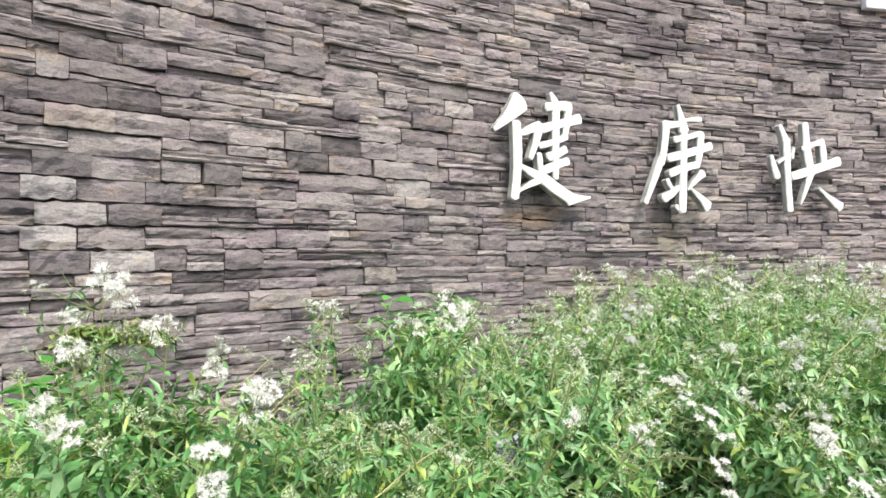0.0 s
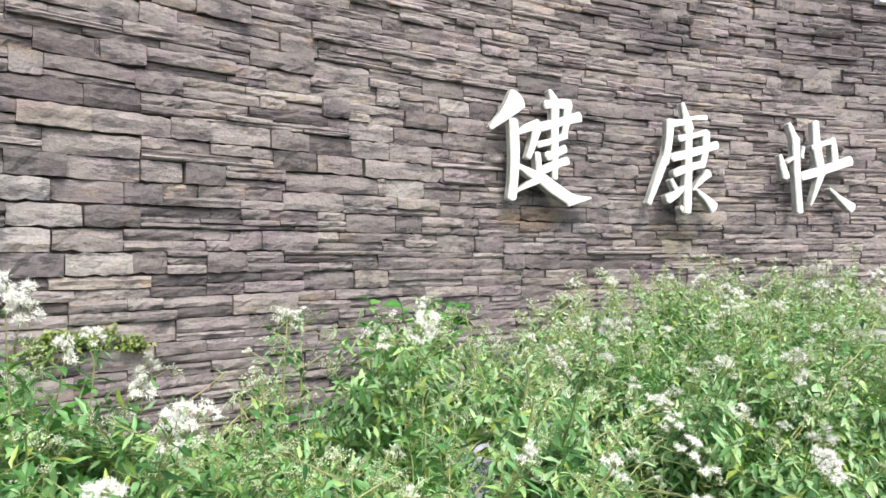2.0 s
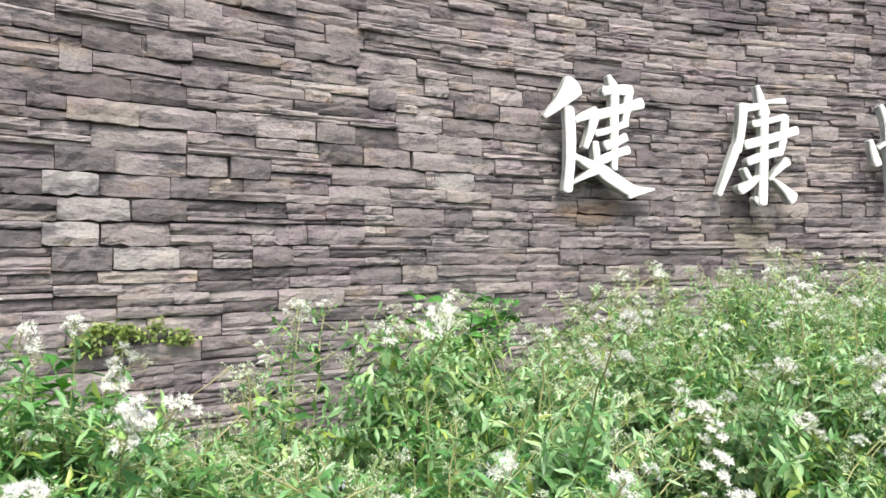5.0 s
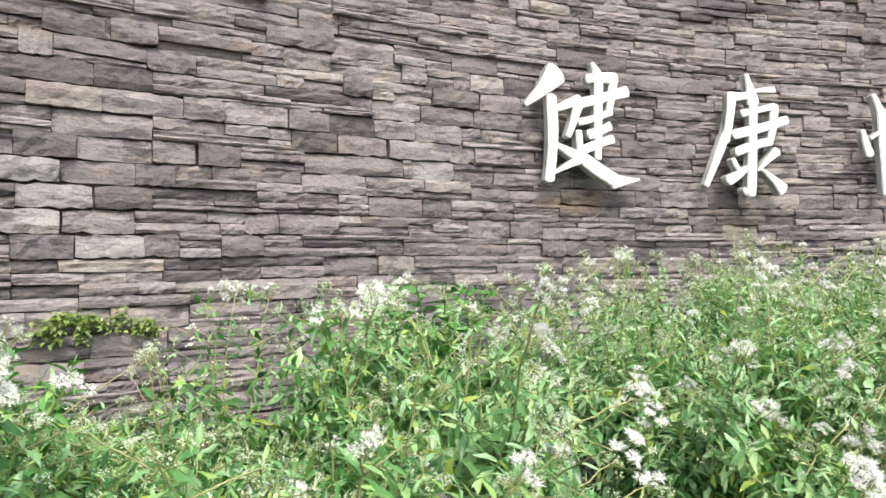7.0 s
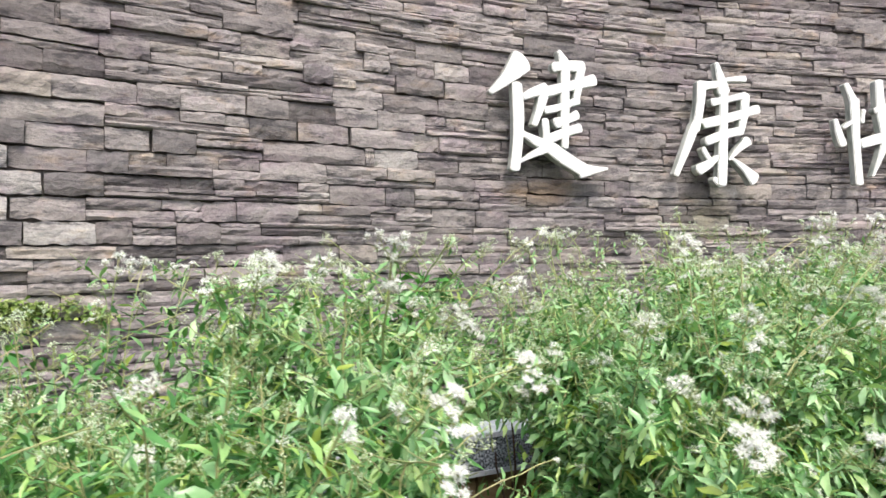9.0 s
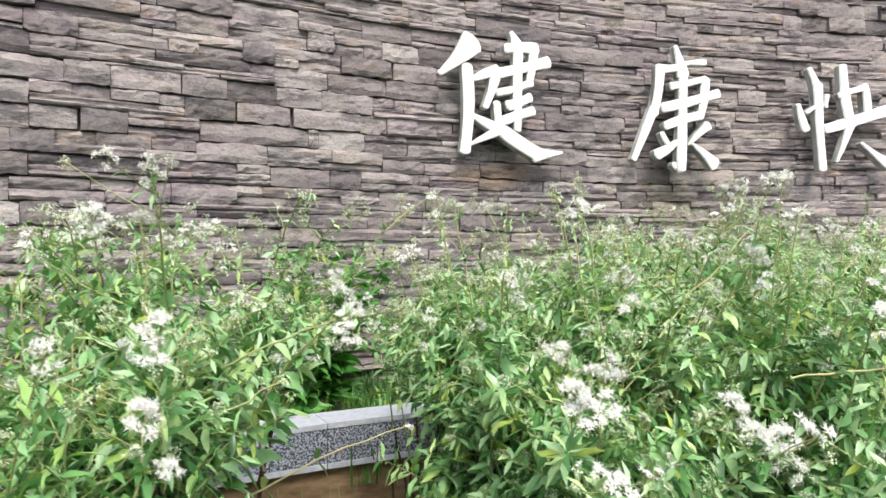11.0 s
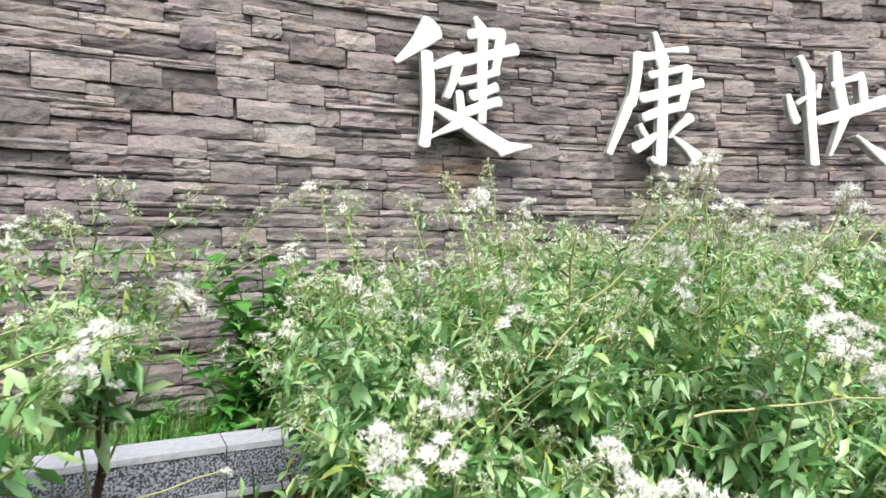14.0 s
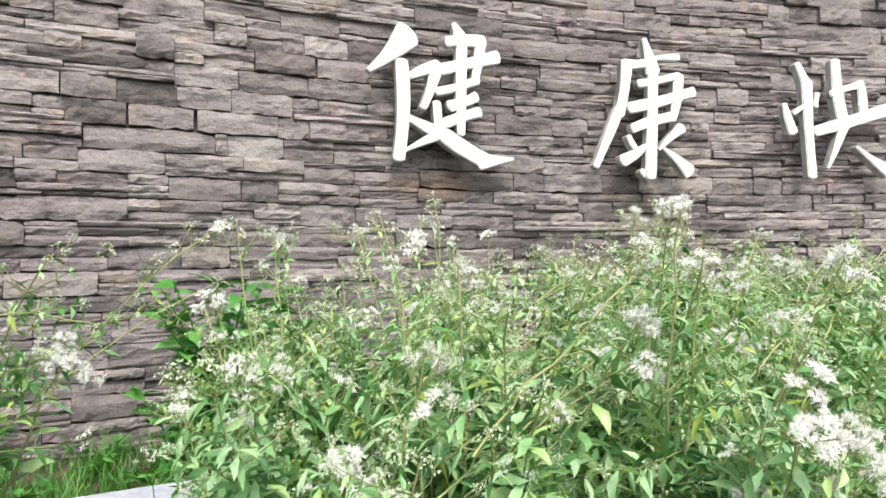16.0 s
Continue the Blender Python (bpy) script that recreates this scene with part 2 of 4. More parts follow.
# ---- white characters on the wall ----
def stroke_bm(row, depth):
    """A tapered brush stroke from one end to the other, with rounded ends, as a thick plate."""
    x0, z0, x1, z1, w0, w1 = row
    d = Vector((x1 - x0, z1 - z0))
    length = d.length
    d.normalize()
    side = Vector((-d.y, d.x))
    rim = []
    taper = (0.30, 0.78, 1.0, 1.0, 1.0, 1.0, 1.0, 1.0, 0.80, 0.34)
    spots = (-1, -0.55, 0.0, 0.2, 0.4, 0.6, 0.8, 1.0, 1.55, 2.0)
    for sign, order in ((1, range(10)), (-1, range(9, -1, -1))):
        for i in order:
            t = min(max(spots[i], 0.0), 1.0)
            w = (w0 + (w1 - w0) * t) * 0.5 * taper[i] * (1 + 0.08 * math.sin(5 * t + 9 * x0 + 5 * z0))
            along = length * t + (spots[i] * w0 * 0.22 if spots[i] < 0 else (spots[i] - 1) * w1 * 0.22 if spots[i] > 1 else 0)
            bow = 0.035 * length * math.sin(3.14159 * t) * math.sin(17 * x0 + 11 * z1)
            rim.append(Vector((x0, z0)) + d * along + side * (sign * w + bow))
    bm = bmesh.new()
    front = [bm.verts.new((p.x, 0.0, p.y)) for p in rim]
    back = [bm.verts.new((p.x, depth, p.y)) for p in rim]
    bm.faces.new(front)
    bm.faces.new(back[::-1])
    k = len(rim)
    for i in range(k):
        bm.faces.new((front[i], back[i], back[(i + 1) % k], front[(i + 1) % k]))
    bmesh.ops.recalc_face_normals(bm, faces=bm.faces[:])
    edges = [e for e in bm.edges if abs(e.verts[0].co.y) < 1e-6 and abs(e.verts[1].co.y) < 1e-6]
    bmesh.ops.bevel(bm, geom=edges, offset=0.006, segments=2, affect="EDGES")
    return bm


def character(rows, s, z, label):
    ob = new("sign_character")
    ob.matrix_basis = arc(s, 0.17, z)
    tagged(ob, label, "sign letter", group="characters on the wall")
    for i, row in enumerate(rows):
        depth = 0.055 + 0.0008 * i
        bm = stroke_bm(row, depth)
        bmesh.ops.translate(bm, verts=bm.verts[:], vec=(0, 0.0006 * i, 0))
        st = part("stroke", bm, LETTER, ob)
        # all but the front takes the streaked colour with shade painted in
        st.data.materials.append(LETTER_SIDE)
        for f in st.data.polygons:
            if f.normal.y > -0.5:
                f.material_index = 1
    for row in (rows[0], rows[1], rows[-1]):
        bm = bmesh.new()
        bmesh.ops.create_cone(bm, cap_ends=True, segments=8, radius1=0.008, radius2=0.008, depth=0.17,
                              matrix=Matrix.Translation(((row[0] + row[2]) / 2, 0.13, (row[1] + row[3]) / 2)) @ Matrix.Rotation(math.pi / 2, 4, "X"))
        part("mounting_pin", bm, STEEL, ob, "thin steel mounting pin")
    return ob


JIAN = [(-0.24, 0.72, -0.47, 0.49, 0.154, 0.033), (-0.28, 0.56, -0.30, 0.00, 0.074, 0.077), (0.04, 0.81, 0.09, 0.71, 0.035, 0.091), (0.09, 0.72, 0.08, 0.16, 0.080, 0.050),
        (0.00, 0.70, 0.23, 0.72, 0.069, 0.078), (0.21, 0.73, 0.17, 0.48, 0.071, 0.048), (-0.05, 0.53, 0.32, 0.64, 0.068, 0.078), (-0.07, 0.40, 0.19, 0.49, 0.047, 0.055),
        (0.01, 0.32, 0.18, 0.39, 0.067, 0.062), (-0.04, 0.21, 0.20, 0.30, 0.060, 0.068), (-0.23, 0.48, -0.06, 0.55, 0.040, 0.089), (-0.07, 0.54, -0.15, 0.30, 0.082, 0.040),
        (-0.07, 0.34, -0.06, 0.16, 0.047, 0.060), (-0.04, 0.16, -0.26, 0.05, 0.066, 0.023), (-0.24, 0.24, -0.02, 0.15, 0.039, 0.086), (-0.04, 0.16, 0.23, 0.01, 0.086, 0.105)]
JIAN_FOOT = (0.20, 0.01, 0.42, 0.03, 0.105, 0.017)
KANG = [(-0.05, 0.89, 0.01, 0.68, 0.040, 0.102), (0.01, 0.70, -0.02, 0.00, 0.079, 0.076), (-0.19, 0.72, -0.02, 0.74, 0.070, 0.055), (0.02, 0.77, 0.20, 0.79, 0.036, 0.045),
        (-0.175, 0.735, -0.235, 0.39, 0.076, 0.068), (-0.232, 0.43, -0.40, 0.06, 0.068, 0.048), (-0.09, 0.60, 0.20, 0.67, 0.054, 0.048), (0.20, 0.67, 0.15, 0.38, 0.080, 0.055), (-0.16, 0.44, 0.31, 0.57, 0.069, 0.073),
        (-0.14, 0.31, 0.16, 0.40, 0.061, 0.071), (-0.17, 0.26, -0.12, 0.18, 0.038, 0.045), (-0.21, 0.10, -0.03, 0.21, 0.089, 0.031), (0.22, 0.33, 0.05, 0.18, 0.079, 0.015),
        (0.08, 0.19, 0.27, 0.04, 0.019, 0.102), (-0.08, 0.04, -0.02, 0.00, 0.038, 0.061)]
KUAI = [(-0.34, 0.49, -0.28, 0.30, 0.039, 0.079), (-0.27, 0.43, -0.19, 0.48, 0.028, 0.034), (-0.09, 0.57, -0.11, 0.48, 0.035, 0.046), (-0.24, 0.77, -0.17, 0.62, 0.040, 0.086),
        (-0.17, 0.65, -0.14, 0.00, 0.080, 0.068), (0.05, 0.80, 0.11, 0.34, 0.077, 0.088), (0.11, 0.37, -0.02, 0.06, 0.088, 0.017), (0.01, 0.57, 0.26, 0.64, 0.047, 0.048),
        (0.24, 0.66, 0.26, 0.44, 0.060, 0.078), (-0.11, 0.31, 0.44, 0.47, 0.069, 0.097), (0.20, 0.21, 0.45, 0.04, 0.024, 0.091)]
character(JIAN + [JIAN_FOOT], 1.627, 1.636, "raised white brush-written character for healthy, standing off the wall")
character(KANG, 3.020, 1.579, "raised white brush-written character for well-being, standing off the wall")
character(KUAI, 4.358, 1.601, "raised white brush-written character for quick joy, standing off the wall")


# ---- granite kerb on its sandstone footing ----
KERB, KERB_FOOT = 1.52, 0.175
kerb = new("granite_kerb")
tagged(kerb, "speckled grey granite kerb with a pale sawn top", "kerb", kind="structure")
s = -6.0
while s < 8.0:
    e = s + 1.2
    link_mesh("kerb_stone", *arc_prism(s, e - 0.004, KERB - 0.17, KERB, KERB_FOOT, CURB_Z - 0.02), GRANITE, kerb)
    link_mesh("kerb_top", *arc_prism(s, e - 0.004, KERB - 0.175, KERB + 0.004, CURB_Z - 0.02, CURB_Z), GRANITE_SAWN, kerb)
    link_mesh("kerb_edge", *arc_prism(s, e - 0.004, KERB - 0.002, KERB + 0.004, KERB_FOOT, KERB_FOOT + 0.02), GRANITE_SAWN, kerb)
    link_mesh("footing_stone", *arc_prism(s + 0.3, e + 0.29, KERB - 0.15, KERB - 0.02, GROUND_Z - 0.02, KERB_FOOT), SANDSTONE, kerb)
    s = e


# ---- a white panel further along the wall ----
panel = part("wall_panel", block(-0.36, 0.36, -0.07, 0.0, 0.0, 0.40, 0.006), PLAQUE, None)
panel.matrix_basis = arc(5.60, 0.02, 3.58)
tagged(panel, "plain pale panel fixed high on the stone wall", "panel")


# ---- shrubs ----
def leaf_mesh(name, mat, width, fold, droop, seed, teeth=0.0, prof=(0.06, 0.74, 1.0, 0.64, 0.0)):
    rng = random.Random(seed)
    verts, faces = [], []
    n = len(prof) - 1
    for i, w in enumerate(prof):
        t = i / n
        y, z = t * (1 - 0.18 * droop * t), -droop * t * t * 0.55
        bend = 0.05 * rng.uniform(-1, 1)
        a, b = (w * width * (1 + teeth * rng.uniform(-1, 1)) for _ in range(2))
        verts += [(bend - a, y, z + fold * a), (bend, y, z), (bend + b, y, z + fold * b)]
    for i in range(n):
        a = 3 * i
        faces += [(a, a + 1, a + 4, a + 3), (a + 1, a + 2, a + 5, a + 4)]
    me = bpy.data.meshes.new(name)
    me.from_pydata(verts, [], faces)
    me.materials.append(mat)
    me.shade_smooth()
    return me


FINE = (0.05, 0.60, 0.98, 0.92, 0.62, 0.28, 0.0)
LEAVES = [leaf_mesh("leaf", LEAF, w, f, d, k, 0.12, FINE) for k, (w, f, d) in enumerate(((0.125, 0.45, 0.25), (0.15, 0.30, 0.4), (0.11, 0.6, 0.1), (0.16, 0.35, 0.7), (0.13, 0.15, -0.1)))]
MID_LEAVES = [leaf_mesh("leaf", LEAF, w, f, d, k, 0.12) for k, (w, f, d) in enumerate(((0.125, 0.45, 0.25), (0.15, 0.30, 0.4), (0.11, 0.6, 0.1), (0.16, 0.35, 0.7), (0.13, 0.15, -0.1)))]
FAR_LEAVES = [leaf_mesh("leaf", LEAF, w, f, 0.3, 5 + k, 0.1, (0.06, 1.0, 0.66, 0.0)) for k, (w, f) in enumerate(((0.125, 0.45), (0.15, 0.3), (0.11, 0.6), (0.16, 0.35), (0.13, 0.15)))]
FRESH_LEAVES = [me.copy() for me in LEAVES]
for me in FRESH_LEAVES:
    me.materials[0] = FRESH
WEED_LEAVES = [leaf_mesh("leaf", WEED, w, f, d, 9 + k, 0.32, (0.06, 0.66, 1.0, 0.80, 0.46, 0.18, 0.0)) for k, (w, f, d) in enumerate(((0.23, 0.40, 0.4), (0.29, 0.25, 0.7), (0.20, 0.35, 0.2)))]


def arrays(me):
    v = np.array([x.co[:] for x in me.vertices])
    f = [tuple(p.vertices) for p in me.polygons]
    return v, f


def joined(name, meshes, placed, mat, parent, smooth=True):
    """One mesh out of many small copies: placed holds (which, pose)."""
    data = [arrays(me) for me in meshes]
    verts, faces, base = [], [], 0
    for which, m in placed:
        v, f = data[which]
        a = np.array(m)
        verts.append(v @ a[:3, :3].T + a[:3, 3])
        faces += [tuple(i + base for i in p) for p in f]
        base += len(v)
    if not verts:
        return None
    me = bpy.data.meshes.new(name)
    me.from_pydata(np.concatenate(verts).tolist(), [], faces)
    me.materials.append(mat)
    if smooth:
        me.shade_smooth()
    ob = new(name, me)
    ob.parent = parent
    return tagged(ob, kind="stuff")


def tube(verts, faces, pts, r0, r1, sides=5):
    """Adds a thin tapered tube along pts to verts and faces."""
    base, n = len(verts), len(pts)
    for i, p in enumerate(pts):
        d = (pts[min(i + 1, n - 1)] - pts[max(i - 1, 0)]).normalized()
        a = d.orthogonal().normalized()
        b = d.cross(a)
        r = r0 + (r1 - r0) * i / (n - 1)
        for j in range(sides):
            t = 6.2832 * j / sides
            verts.append(p + (a * math.cos(t) + b * math.sin(t)) * r)
    for i in range(n - 1):
        for j in range(sides):
            k = (j + 1) % sides
            faces.append((base + i * sides + j, base + i * sides + k, base + (i + 1) * sides + k, base + (i + 1) * sides + j))


def flower_mesh(name, seed, umbels, florets, spikes, spread, mats, open_part):
    """A loose head: thin stalks that fan out from one point, each with a knot of florets, closed as buds or open with white threads."""
    rng = random.Random(seed)
    verts, faces, kinds = [], [], []
    for u in range(umbels):
        a, r = 2.4 * u + rng.uniform(-0.4, 0.4), spread * math.sqrt((u + 0.5) / umbels)
        knot = Vector((r * math.cos(a), r * math.sin(a), spread * rng.uniform(0.5, 1.1) - 0.5 * r))
        k0 = len(faces)
        tube(verts, faces, [Vector((0, 0, -spread)), knot * 0.5 + Vector((0, 0, -0.2 * spread)), knot], 0.0010, 0.0006, 3)
        kinds += [1] * (len(faces) - k0)
        for _ in range(florets):
            out = Vector((rng.gauss(0, 1), rng.gauss(0, 1), rng.gauss(0.7, 0.8))).normalized()
            c = knot + out * rng.uniform(0.004, 0.010)
            p = out.orthogonal().normalized()
            q = out.cross(p)
            opened = rng.random() < open_part
            w, h = rng.uniform(0.0012, 0.0020), rng.uniform(0.005, 0.008)
            b = len(verts)
            verts.append(c - out * (0.5 * h))
            for j in range(3):
                an = j * 2.0944
                verts.append(c + out * (0.12 * h) + (p * math.cos(an) + q * math.sin(an)) * w)
            verts.append(c + out * (0.5 * h))
            for j in range(3):
                i0, i1 = b + 1 + j, b + 1 + (j + 1) % 3
                faces += [(b, i1, i0), (i0, i1, b + 4)]
                kinds += [0 if opened else 1] * 2
            if opened:
                for _ in range(spikes):
                    an, el = rng.uniform(0, 6.283), rng.uniform(0.2, 1.2)
                    d = (p * math.cos(an) + q * math.sin(an)) * math.cos(el) + out * math.sin(el)
                    o = d.orthogonal().normalized() * 0.0008
                    b = len(verts)
                    tip = c + d * rng.uniform(0.007, 0.014)
                    verts += [c - o, c + o, tip]
                    faces.append((b, b + 1, b + 2))
                    kinds.append(0)
    me = bpy.data.meshes.new(name)
    me.from_pydata([tuple(v) for v in verts], [], faces)
    for mt in mats:
        me.materials.append(mt)
    me.polygons.foreach_set("material_index", kinds)
    return me


FAR_HEADS = ([flower_mesh("far_flower", 60 + k, 5, 5, 5, s, (PETAL, BUD), 0.45) for k, s in enumerate((0.024, 0.019))]
             + [flower_mesh("far_bud", 70 + k, 5, 5, 0, s, (PETAL, BUD), 0.0) for k, s in enumerate((0.022, 0.017))])
HEAD_KINDS = [np.array([p.material_index for p in me.polygons], dtype=np.int32) for me in FAR_HEADS]


def cluster_mesh(name, seed, pairs, knots, florets, spikes, open_part, mats=(PETAL, BUD, TWIG)):
    """A flat-topped cluster: opposite branchlets rise from one stalk to the same height, each with a few knots of florets; its top is at the origin."""
    rng = random.Random(seed)
    verts, faces, kinds = [], [], []

    def floret(c, out, opened):
        p = out.orthogonal().normalized()
        q = out.cross(p)
        w, h = rng.uniform(0.0013, 0.0021), rng.uniform(0.005, 0.008)
        b = len(verts)
        verts.append(c - out * (0.5 * h))
        for j in range(3):
            verts.append(c + out * (0.15 * h) + (p * math.cos(j * 2.0944) + q * math.sin(j * 2.0944)) * w)
        verts.append(c + out * (0.5 * h))
        for j in range(3):
            i0, i1 = b + 1 + j, b + 1 + (j + 1) % 3
            faces.extend([(b, i1, i0), (i0, i1, b + 4)])
            kinds.extend([0 if opened else 1] * 2)
        for _ in range(spikes if opened else 0):
            an, el = rng.uniform(0, 6.283), rng.uniform(0.1, 1.2)
            d = (p * math.cos(an) + q * math.sin(an)) * math.cos(el) + out * math.sin(el)
            o = d.orthogonal().normalized() * 0.0009
            b = len(verts)
            verts.extend([c - o, c + o, c + d * rng.uniform(0.008, 0.015)])
            faces.append((b, b + 1, b + 2))
            kinds.append(0)

    def stalk(pts, r):
        k0 = len(faces)
        tube(verts, faces, pts, r, 0.6 * r, 3)
        kinds.extend([2] * (len(faces) - k0))

    low = -0.022 * (pairs + 1)
    stalk([Vector((0, 0, low)), Vector((0.002, 0, low / 2)), Vector((0, 0, -0.008))], 0.0012)
    ends = [Vector((0, 0, 0))]
    for k in range(pairs):
        turn = 1.5708 * k + rng.uniform(-0.5, 0.5)
        start = Vector((0, 0, low * (1 - 0.75 * k / pairs)))
        for side in (0, 3.1416):
            a, r = turn + side + rng.uniform(-0.3, 0.3), rng.uniform(0.016, 0.026) * (1 + 0.45 * (pairs - 1 - k))
            end = Vector((r * math.cos(a), r * math.sin(a), rng.uniform(-0.030, 0.008) - 0.45 * r))
            stalk([start, start.lerp(end, 0.55) + Vector((0.2 * end.x, 0.2 * end.y, -0.004)), end], 0.0009)
            ends.append(end)
    for e in ends:
        opened_here = rng.random() < open_part
        for k in range(knots):
            a, r = 6.283 * k / knots + rng.uniform(-0.5, 0.5), rng.uniform(0.005, 0.011)
            knot = e + Vector((r * math.cos(a), r * math.sin(a), rng.uniform(0.004, 0.011)))
            stalk([e - Vector((0, 0, 0.006)), knot], 0.0006)
            for _ in range(florets):
                out = Vector((rng.gauss(0, 1), rng.gauss(0, 1), rng.gauss(0.8, 0.8))).normalized()
                floret(knot + out * rng.uniform(0.003, 0.007), out, opened_here and rng.random() < 0.85)
    me = bpy.data.meshes.new(name)
    me.from_pydata([tuple(v) for v in verts], [], faces)
    for mt in mats:
        me.materials.append(mt)
    me.polygons.foreach_set("material_index", kinds)
    return me


CLUSTERS = {2: [cluster_mesh("flower_head", 80 + k, 2, 4, 6, 8, 0.97) for k in range(3)],
            1: [cluster_mesh("flower_head", 85 + k, 2, 3, 5, 6, 0.75) for k in range(3)],
            0: [cluster_mesh("bud_head", 90 + k, 2, 3, 4, 0, 0.0) for k in range(3)]}


def leaf_pose(rng, p, along, size, turn):
    """A leaf that leaves a stem at p, outwards and a little up."""
    side = along.orthogonal().normalized()
    side.rotate(Matrix.Rotation(turn, 3, along))
    d = (side + along * rng.uniform(0.0, 0.6) + Vector((0, 0, rng.uniform(-0.3, 0.3)))).normalized()
    if abs(d.z) > 0.97:
        d = (d + Vector((0.4, 0, 0))).normalized()
    x = d.cross(Vector((0, 0, 1))).normalized()
    z = x.cross(d)
    roll = rng.gauss(0, 0.45)
    x, z = x * math.cos(roll) + z * math.sin(roll), z * math.cos(roll) - x * math.sin(roll)
    return Matrix.Translation(p) @ Matrix((x, d, z)).transposed().to_4x4() @ Matrix.Scale(size, 4)


def shrub(x, y, seed, tips=(), extra=6, height=1.0, reach=0.3, bare=0.2, lush=1.0, near=0, base_z=GROUND_Z, rich=0.3, arches=0, low=-1.0, flowers=1.0, lace=0.9, trunks=99, boughs=(), head=1.0, label=""):
    """A flowering shrub: dark stems, long straw-coloured shoots, paired leaves, flat clusters of florets. tips: where some shoots end, and
    whether the cluster there is in bud (0), half open (1) or in full flower (2). The leaves thin out towards the top."""
    rng = random.Random(seed)
    ob = new("flowering_shrub")
    ob.matrix_basis = Matrix.Translation((x, y, base_z))
    tagged(ob, label or "loose green shrub with fluffy white flower heads on arching shoots", "shrub", group="flowering shrubs")
    here = Vector((x, y, base_z))
    ends = [(Vector(t[:3]) - here, t[3]) for t in tips]
    for _ in range(extra):
        a, r = rng.uniform(0, 6.283), math.sqrt(rng.random())
        z = (height - base_z) * rng.uniform(0.80, 1.0) * (1 - 0.14 * r * r)
        ends.append((Vector((reach * r * math.cos(a), reach * r * math.sin(a), z)), -1))
    crown = height - base_z
    leaves, heads, clusters, woods, trunk_lines, straw = [], [], [], [], [], []
    tv, tf = [], []

    def curve(p0, mid, p1, steps, shake):
        pts = []
        for i in range(steps + 1):
            t = i / steps
            pts.append(p0 * (1 - t) ** 2 + mid * (2 * t * (1 - t)) + p1 * (t * t) + Vector((rng.gauss(0, shake), rng.gauss(0, shake), rng.gauss(0, shake * 0.5))))
        return pts

    def dress(pts, first, last, gap, size0, size1):
        """Leaves in pairs along pts, each pair turned against the one before; fewer and smaller near the crown's top."""
        length = sum((b - a).length for a, b in zip(pts, pts[1:]))
        n, d, turn = len(pts) - 1, first, rng.uniform(0, 6.283)
        while d < last:
            i = min(int(d * n), n - 1)
            p, along = pts[i].lerp(pts[i + 1], d * n - i), (pts[i + 1] - pts[i]).normalized()
            thin = lace * min(max((p.z / crown - 0.74) / 0.24, 0.0), 1.0)
            size = (size0 + (size1 - size0) * d) * rng.uniform(0.7, 1.25) * (1 - 0.45 * thin)
            for k in range(2 if p.z + base_z > low and rng.random() > 0.62 * thin else 0):
                leaves.append((rng.randrange(len(LEAVES)), leaf_pose(rng, p, along, size, turn + 3.1416 * k + rng.uniform(-0.3, 0.3))))
            turn += 1.5708 + rng.uniform(-0.4, 0.4)
            d += gap / max(length, 0.05) * rng.uniform(0.7, 1.3)

    def top_off(p, d, kind, size):
        """A flower cluster at the end of a shoot, turned to the light and a little outwards."""
        way = (d * 0.5 + Vector((rng.uniform(-0.5, 0.5), rng.uniform(-0.7, 0.2), rng.uniform(0.5, 1.0)))).normalized()
        me = CLUSTERS[kind][rng.randrange(3)]
        clusters.append((me, Matrix.Translation(p) @ way.to_track_quat("Z", "Y").to_matrix().to_4x4() @ Matrix.Rotation(rng.uniform(0, 6.28), 4, "Z") @ Matrix.Scale(head * size * rng.uniform(0.85, 1.15), 4)))

    def some_kind():
        u = rng.random()
        return 2 if u < 0.4 * rich else 1 if u < rich else 0

    for end, kind in ends:
        known = kind >= 0
        root = Vector((rng.uniform(-0.06, 0.06), rng.uniform(-0.06, 0.06), -0.02))
        fork = root.lerp(end, rng.uniform(0.3, 0.45) if known else rng.uniform(0.5, 0.68))
        fork.z = end.z * (rng.uniform(0.72, 0.84) if bare > 0.6 else rng.uniform(0.45, 0.62) if known else rng.uniform(0.50, 0.68))
        knee = Vector((fork.x * 0.35, fork.y * 0.35, fork.z * 0.6))
        if len(woods) < trunks:
            wood = curve(root, knee, fork, 7, 0.009 if bare > 0.6 else 0.004)
            trunk_lines.append(wood)
            v, f = [], []
            tube(v, f, wood, *((rng.uniform(0.007, 0.011), 0.004) if bare > 0.6 else (rng.uniform(0.005, 0.008), 0.0028)))
            woods.append((v, f))
        else:
            trunk = min(trunk_lines, key=lambda w: (w[-1] - fork).length)
            p = trunk[rng.choice((4, 5, 6))]
            if fork.z < p.z + 0.04:
                fork.z = p.z + 0.04
            wood = curve(p, p.lerp(fork, 0.5) + Vector((0, 0, -0.02)), fork, 7, 0.004)
            tube(tv, tf, wood, 0.0042, 0.0029, 4)
        dress(wood, max(bare, 0.12) if len(woods) <= trunks and wood in trunk_lines else 0.1, 1.0, 0.023 / lush, 0.104, 0.090)
        shoot = curve(fork, fork.lerp(end, 0.5) + Vector((0, 0, rng.uniform(0.02, 0.08))), end, 7, 0.003)
        k0 = len(tf)
        tube(tv, tf, shoot, 0.0028, 0.0014, 4)
        if rng.random() < 0.5:
            straw.append((k0, len(tf)))
        dress(shoot, 0.0, 0.8, 0.030 / lush, 0.080, 0.036)
        d_end = (shoot[-1] - shoot[-3]).normalized()
